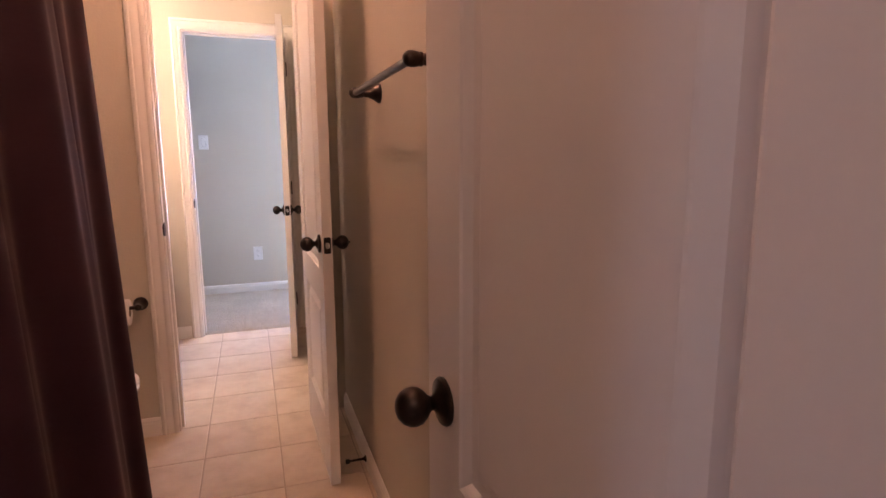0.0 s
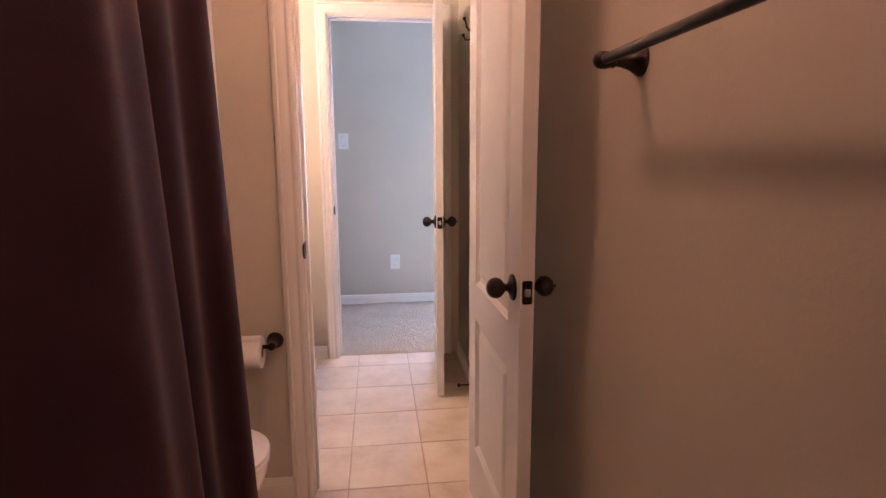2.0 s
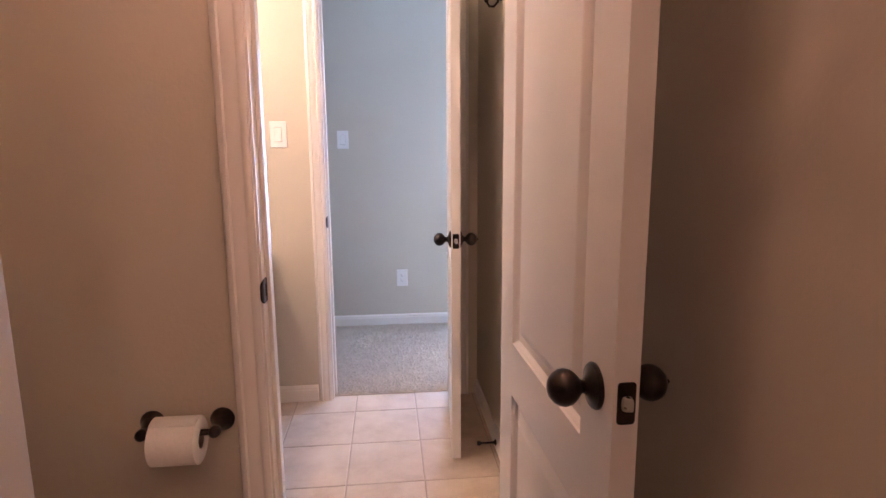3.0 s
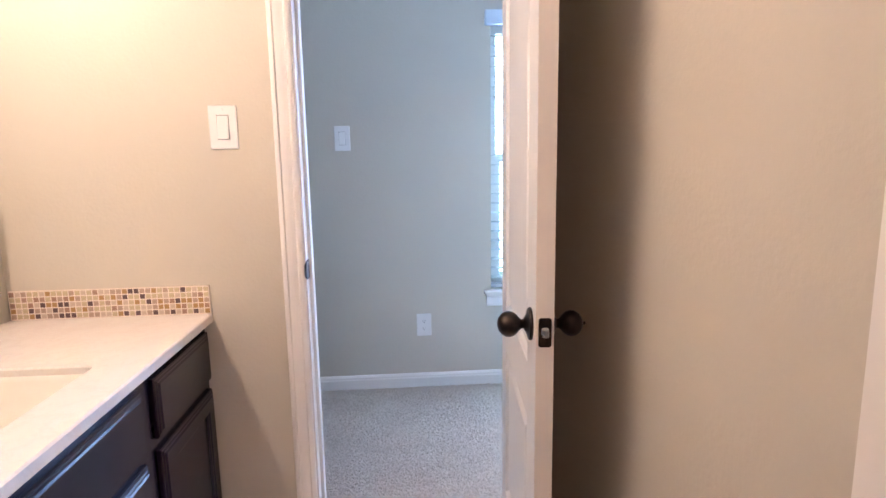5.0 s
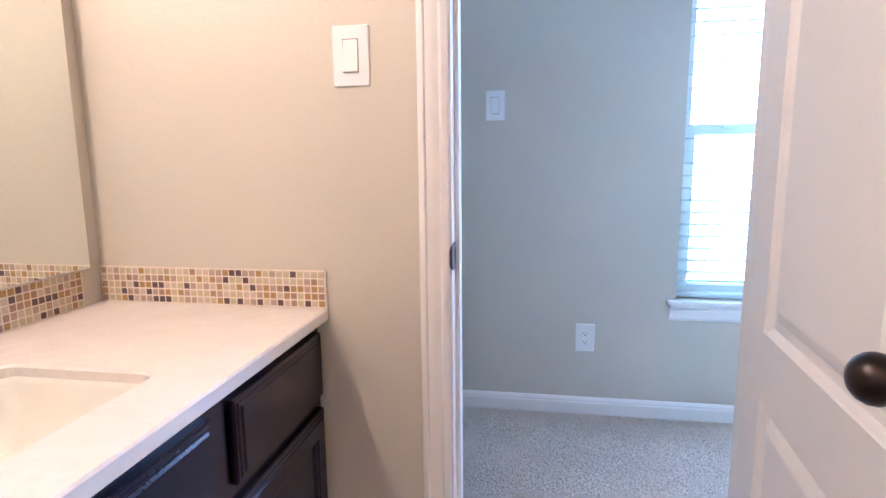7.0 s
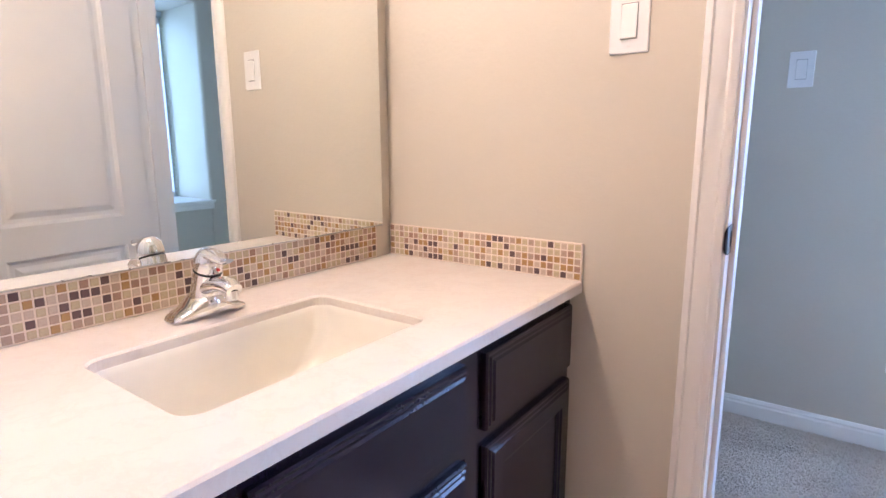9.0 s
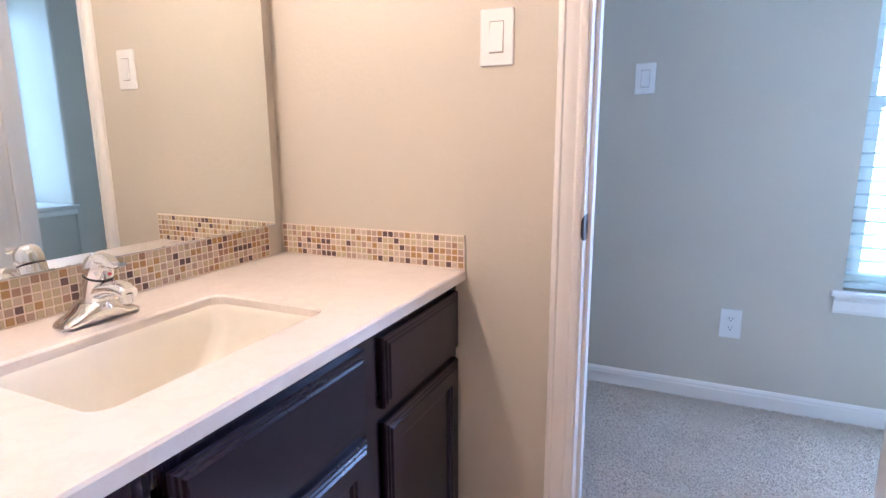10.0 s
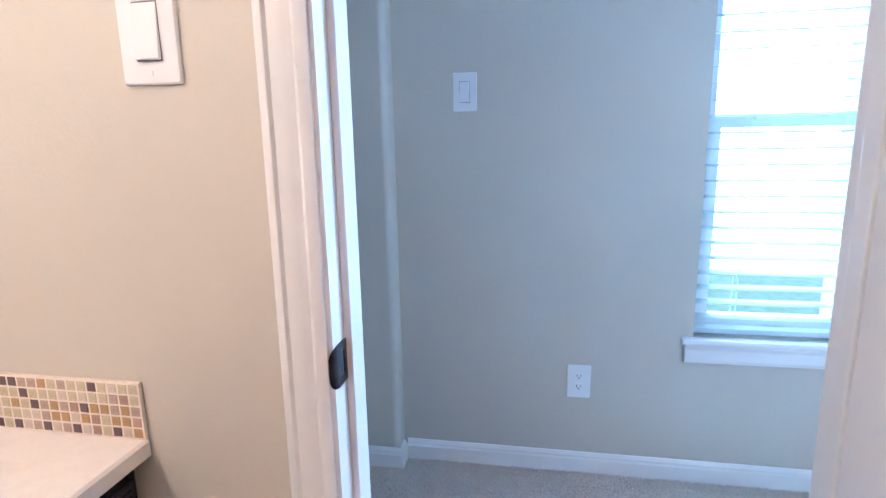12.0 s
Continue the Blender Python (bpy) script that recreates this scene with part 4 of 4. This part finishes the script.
def cabinet():
    t = thing("vanity_cabinet", "espresso-stained wooden vanity cabinet under the cream top", "vanity cabinet")
    y0, y1, top = YA + 0.002, YE - 0.012, CT - 0.0265
    body = boxes((XL + 0.002, FX - 0.018, y0, y0 + 0.016, 0.10, top), (XL + 0.002, FX - 0.018, y1 - 0.016, y1, 0.10, top), (XL + 0.002, FX - 0.018, y0 + 0.016, y1 - 0.016, 0.10, 0.116), (XL + 0.002, XL + 0.012, y0 + 0.016, y1 - 0.016, 0.116, top))
    part("carcass", body, M_WOOD, t)
    stiles = ((y0, y0 + 0.045), (3.13, 3.175), (3.618, 3.663), (y1 - 0.045, y1))
    ff = boxes(*[(FX - 0.018, FX, a, b, 0.10, top) for a, b in stiles])
    for (_, a), (b, _) in zip(stiles, stiles[1:]):
        for lo, hi in ((top - 0.040, top), (0.575, 0.612), (0.10, 0.145)):
            box(ff, FX - 0.018, FX, a, b, lo, hi)
    part("face_frame", ff, M_WOOD, t)
    part("back_fill", boxes((FX - 0.030, FX - 0.0185, y0 + 0.017, y1 - 0.017, 0.117, top - 0.16)), M_WOOD, t)
    part("toe_kick", boxes((XL + 0.002, FX - 0.075, y0, y1, 0.001, 0.0995)), M_WOOD, t)
    a, b = 0.612 - 0.008, 0.752
    front("drawer_front", y0 + 0.026, 3.138, a, b, False, t)
    front("false_front", 3.192, 3.610, a, b, False, t)
    front("drawer_front", 3.672, y1 - 0.010, a, b, False, t)
    front("cabinet_door", y0 + 0.026, 3.138, 0.125, 0.574, True, t)
    front("cabinet_door", 3.192, 3.399, 0.125, 0.574, True, t)
    front("cabinet_door", 3.403, 3.610, 0.125, 0.574, True, t)
    front("cabinet_door", 3.672, y1 - 0.010, 0.125, 0.574, True, t)


cabinet()

# frameless mirror over the back splash
t = thing("wall_mirror", "large frameless mirror over the tiled backsplash", "mirror")
pane = part("glass", boxes((-0.0215, 0.0025, YA + 0.03 - 4.004, 0, CT + 0.092, 1.96), bevel=0.0008), M_MIRROR, t)
strip = part("edge_strip", boxes((-0.0215, 0.0045, YA + 0.03 - 4.004, 0, CT + 0.0898, CT + 0.0918)), M_STEEL, t, "thin metal lower edge")
for _o in (pane, strip):
    _o.matrix_basis = pose(XL + 0.0235, 4.004, 0, 0, 0, -0.5)


def mosaic(name, start, along, out, cols, first, label):
    """Five rows of small square chips in a grout bed; columns before first are joined."""
    pitch, gap, rows = 0.0167, 0.0029, 5
    t = thing(name, label, "backsplash")
    start, along, out, up = Vector(start), Vector(along), Vector(out), Vector((0, 0, 1))
    bm = bmesh.new()
    a = start
    length, height = cols * pitch + gap, rows * pitch + gap
    vs = [bm.verts.new(a + along * p + up * q + out * d) for d in (0.0008, 0.0076) for p, q in ((0, 0), (length, 0), (length, height), (0, height))]
    for f in ((0, 3, 2, 1), (4, 5, 6, 7), (0, 1, 5, 4), (1, 2, 6, 5), (2, 3, 7, 6), (3, 0, 4, 7)):
        bm.faces.new([vs[k] for k in f])
    part("grout_bed", bm, M_GROUT_W, t, "cream grout")
    s, c, d = (pitch - gap) / 2, 0.0009, 0.0042

    def chip(bm, m):
        lo = [bm.verts.new(m @ (along * (p * s) + up * (q * s))) for p, q in ((-1, -1), (1, -1), (1, 1), (-1, 1))]
        mid = [bm.verts.new(m @ (along * (p * s) + up * (q * s) + out * (d - c))) for p, q in ((-1, -1), (1, -1), (1, 1), (-1, 1))]
        hi = [bm.verts.new(m @ (along * (p * (s - c)) + up * (q * (s - c)) + out * d)) for p, q in ((-1, -1), (1, -1), (1, 1), (-1, 1))]
        for l, h in ((lo, mid), (mid, hi)):
            for k in range(4):
                bm.faces.new((l[k], l[(k + 1) % 4], h[(k + 1) % 4], h[k]))
        bm.faces.new(hi)

    bm = bmesh.new()
    chip(bm, Matrix())
    bmesh.ops.recalc_face_normals(bm, faces=bm.faces)
    me = bpy.data.meshes.new("mosaic_chip")
    bm.to_mesh(me)
    bm.free()
    me.materials.append(M_MOSAIC)
    rest = bmesh.new()
    for i in range(cols):
        for j in range(rows):
            p = start + along * (gap + s + i * pitch) + up * (gap + s + j * pitch) + out * 0.0044
            if i < first:
                chip(rest, Matrix.Translation(p))
            else:
                ob = new("mosaic_chip", me)
                ob.parent, ob.location = t, p
    if first:
        tagged(part("far_chips", rest, M_MOSAIC_REST, t), kind="stuff")
    else:
        rest.free()


M_MOSAIC_REST = M_MOSAIC.copy()
_nt = M_MOSAIC_REST.node_tree
_isl = _nt.nodes.new("ShaderNodeNewGeometry").outputs["Random Per Island"]
for _l in [l for l in _nt.links if l.from_node.bl_idname == "ShaderNodeObjectInfo"]:
    _nt.links.new(_isl, _l.to_socket)


# ---- bedroom windows ----
def window(name, place, rz, width, z0, z1, slats, tilt, label, dp=0.0):
    """A single-hung window with sill, apron and open horizontal blinds; local x along the wall, y outwards."""
    w = thing(name, label, "window", place, kind="structure", rz=rz)
    h = z1 - z0
    fr = boxes((0, 0.04, dp + 0.085, dp + 0.15, z0, z1), (width - 0.04, width, dp + 0.085, dp + 0.15, z0, z1), (0.04, width - 0.04, dp + 0.085, dp + 0.15, z0, z0 + 0.045), (0.04, width - 0.04, dp + 0.085, dp + 0.15, z1 - 0.04, z1))
    part("window_frame", fr, M_VINYL, w)
    zm = z0 + 0.510 * h
    mr = boxes((0.04, width - 0.04, dp + 0.095, dp + 0.13, zm - 0.022, zm + 0.022), (0.04, 0.065, dp + 0.10, dp + 0.13, z0 + 0.045, zm - 0.022), (width - 0.065, width - 0.04, dp + 0.10, dp + 0.13, z0 + 0.045, zm - 0.022))
    sash = part("meeting_rail", mr, M_VINYL, w)
    part("sash_lock", boxes((0.16, 0.21, dp + 0.083, dp + 0.10, zm + 0.002, zm + 0.020), bevel=0.004), M_VINYL, sash)
    for a, b in ((z0 + 0.045, zm - 0.022), (zm + 0.022, z1 - 0.04)):
        p = part("pane", boxes((0.04, width - 0.04, dp + 0.136, dp + 0.140, a, b)), M_GLASS, w)
        p.visible_shadow = False
    sill = bmesh.new()
    box(sill, -0.040, width + 0.04, -0.030, 0.0, z0 - 0.022, z0, bevel=0.006)
    box(sill, 0.001, width - 0.001, 0.0, dp + 0.085, z0 - 0.022, z0)
    part("window_sill", sill, M_TRIM, w, "white stool with a rounded nose")
    ap = extrude_profile(bmesh.new(), [(0, 0), (0.010, 0.0), (0.013, 0.012), (0.013, 0.046), (0.018, 0.058), (0.018, 0.066), (0, 0.066)], (-0.026, 0, z0 - 0.089), (width + 0.026, 0, z0 - 0.089), (0, -1, 0), (0, 0, 1))
    part("apron", ap, M_TRIM, w)
    bl = thing("window_blind", "white horizontal slat blind, lowered with its slats open", "window blind", (0, 0, 0))
    bl.parent = None
    bl.matrix_basis = pose(*place, 0, 0, rz)
    part("headrail", boxes((-0.030, width + 0.03, -0.040, 0.0, z1 - 0.02, z1 + 0.05) if dp == 0 else (0.004, width - 0.004, dp + 0.015, dp + 0.075, z1 - 0.055, z1 - 0.002), bevel=0.004), M_BLIND, bl)
    pitch = (h - 0.07) / slats
    me = None
    for k in range(slats):
        z = z0 + 0.035 + pitch * (k + 0.5)
        if me is None:
            bm = bmesh.new()
            rows = []
            for q in range(5):
                y = -0.025 + 0.0125 * q
                zz = 0.003 * (1 - (y / 0.025) ** 2)
                rows.append([bm.verts.new((x, y, zz + d)) for d in (0, 0.0016) for x in (0.006, width - 0.006)])
            for a, b in zip(rows, rows[1:]):
                bm.faces.new((a[0], a[1], b[1], b[0]))
                bm.faces.new((a[2], b[2], b[3], a[3]))
                bm.faces.new((a[0], b[0], b[2], a[2]))
                bm.faces.new((a[1], a[3], b[3], b[1]))
            bm.faces.new((rows[0][0], rows[0][2], rows[0][3], rows[0][1]))
            bm.faces.new((rows[-1][0], rows[-1][1], rows[-1][3], rows[-1][2]))
            s = part("slat", bm, M_BLIND, bl)
            me = s.data
        else:
            s = new("slat", me)
            s.parent = bl
        s.matrix_basis = pose(0, dp + 0.045, z, tilt, 0, 0)
    part("bottom_rail", boxes((0.004, width - 0.004, dp + 0.022, dp + 0.068, z0 + 0.006, z0 + 0.024), bevel=0.003), M_BLIND, bl)
    for x in (0.13, width / 2, width - 0.13):
        for y in (dp + 0.019, dp + 0.071):
            part("ladder_cord", boxes((x - 0.0008, x + 0.0008, y - 0.0006, y + 0.0006, z0 + 0.024, z1 - 0.02)), M_BLIND, bl)
    return w


window("window_1", (WIN1[0], YB, 0), 0, WIN1[1] - WIN1[0], WIN1[2], WIN1[3], 26, 4, "white vinyl single-hung window in bright daylight")
window("window_2", (XB, WIN2[1], 0), -90, WIN2[1] - WIN2[0], WIN2[2], WIN2[3], 36, 4, "white vinyl window at the back of a deep recess", 0.62)

# ---- outdoors ----
structure("ground", boxes((-60, 60, -60, 60, -0.6, -0.45)), M_GROUND, "shaded lawn outdoors", "ground")
# self-lit panels outdoors stand in for daylight, the side one dimmer
structure("backdrop", boxes((-14, 30, 10.6, 10.8, -0.45, 14.0)), M_GLOW_OUT, "glowing pale panel standing in for daylight beyond the window", "backdrop")
structure("backdrop_side", boxes((14, 14.3, -14, 10.5, -0.45, 14.0)), M_GLOW_OUT_DIM, "dimmer glowing panel standing in for daylight beyond the side window", "backdrop")

# ---- chips and tiles, one by one ----
mosaic("mosaic_backsplash", (XL + 0.0065, YE - 0.0, CT + 0.0005), (1, 0, 0), (0, -1, 0), 34, 0, "glass and stone mosaic backsplash in browns on the end wall")
mosaic("mosaic_backsplash", (XL, YA + 0.001, CT + 0.0005), (0, 1, 0), (1, 0, 0), 75, 16, "glass and stone mosaic backsplash in browns under the mirror")


def floor_tiles():
    px, py, gap = 0.302, 0.3145, 0.0045
    cache = {}
    i0 = math.floor((XL - 0.083) / px)
    j0 = math.floor((Y0 - 3.905) / py)
    for i in range(i0, 4):
        for j in range(j0, 1):
            x0, x1 = max(XL + 0.002, 0.083 + i * px + gap / 2), min(XR - 0.002, 0.083 + (i + 1) * px - gap / 2)
            y0, y1 = max(Y0 + 0.052, 3.905 + j * py + gap / 2), min(4.0975, 3.905 + (j + 1) * py - gap / 2)
            if x1 - x0 < 0.01 or y1 - y0 < 0.01:
                continue
            key = (round(x1 - x0, 4), round(y1 - y0, 4))
            if key not in cache:
                bm = bmesh.new()
                w, d = key[0] / 2, key[1] / 2
                loops = [(0, -0.004), (0, -0.0016), (0.0012, -0.0004), (0.003, 0.0)]
                rings = [[bm.verts.new((sx * (w - e), sy * (d - e), z)) for sx, sy in ((-1, -1), (1, -1), (1, 1), (-1, 1))] for e, z in loops]
                for a, b in zip(rings, rings[1:]):
                    for k in range(4):
                        bm.faces.new((a[k], a[(k + 1) % 4], b[(k + 1) % 4], b[k]))
                bm.faces.new(rings[-1])
                me = bpy.data.meshes.new("tile")
                bm.to_mesh(me)
                bm.free()
                me.materials.append(M_TILE)
                cache[key] = me
            ob = new("tile", cache[key])
            ob.parent = floor
            ob.location = ((x0 + x1) / 2, (y0 + y1) / 2, 0)


floor_tiles()
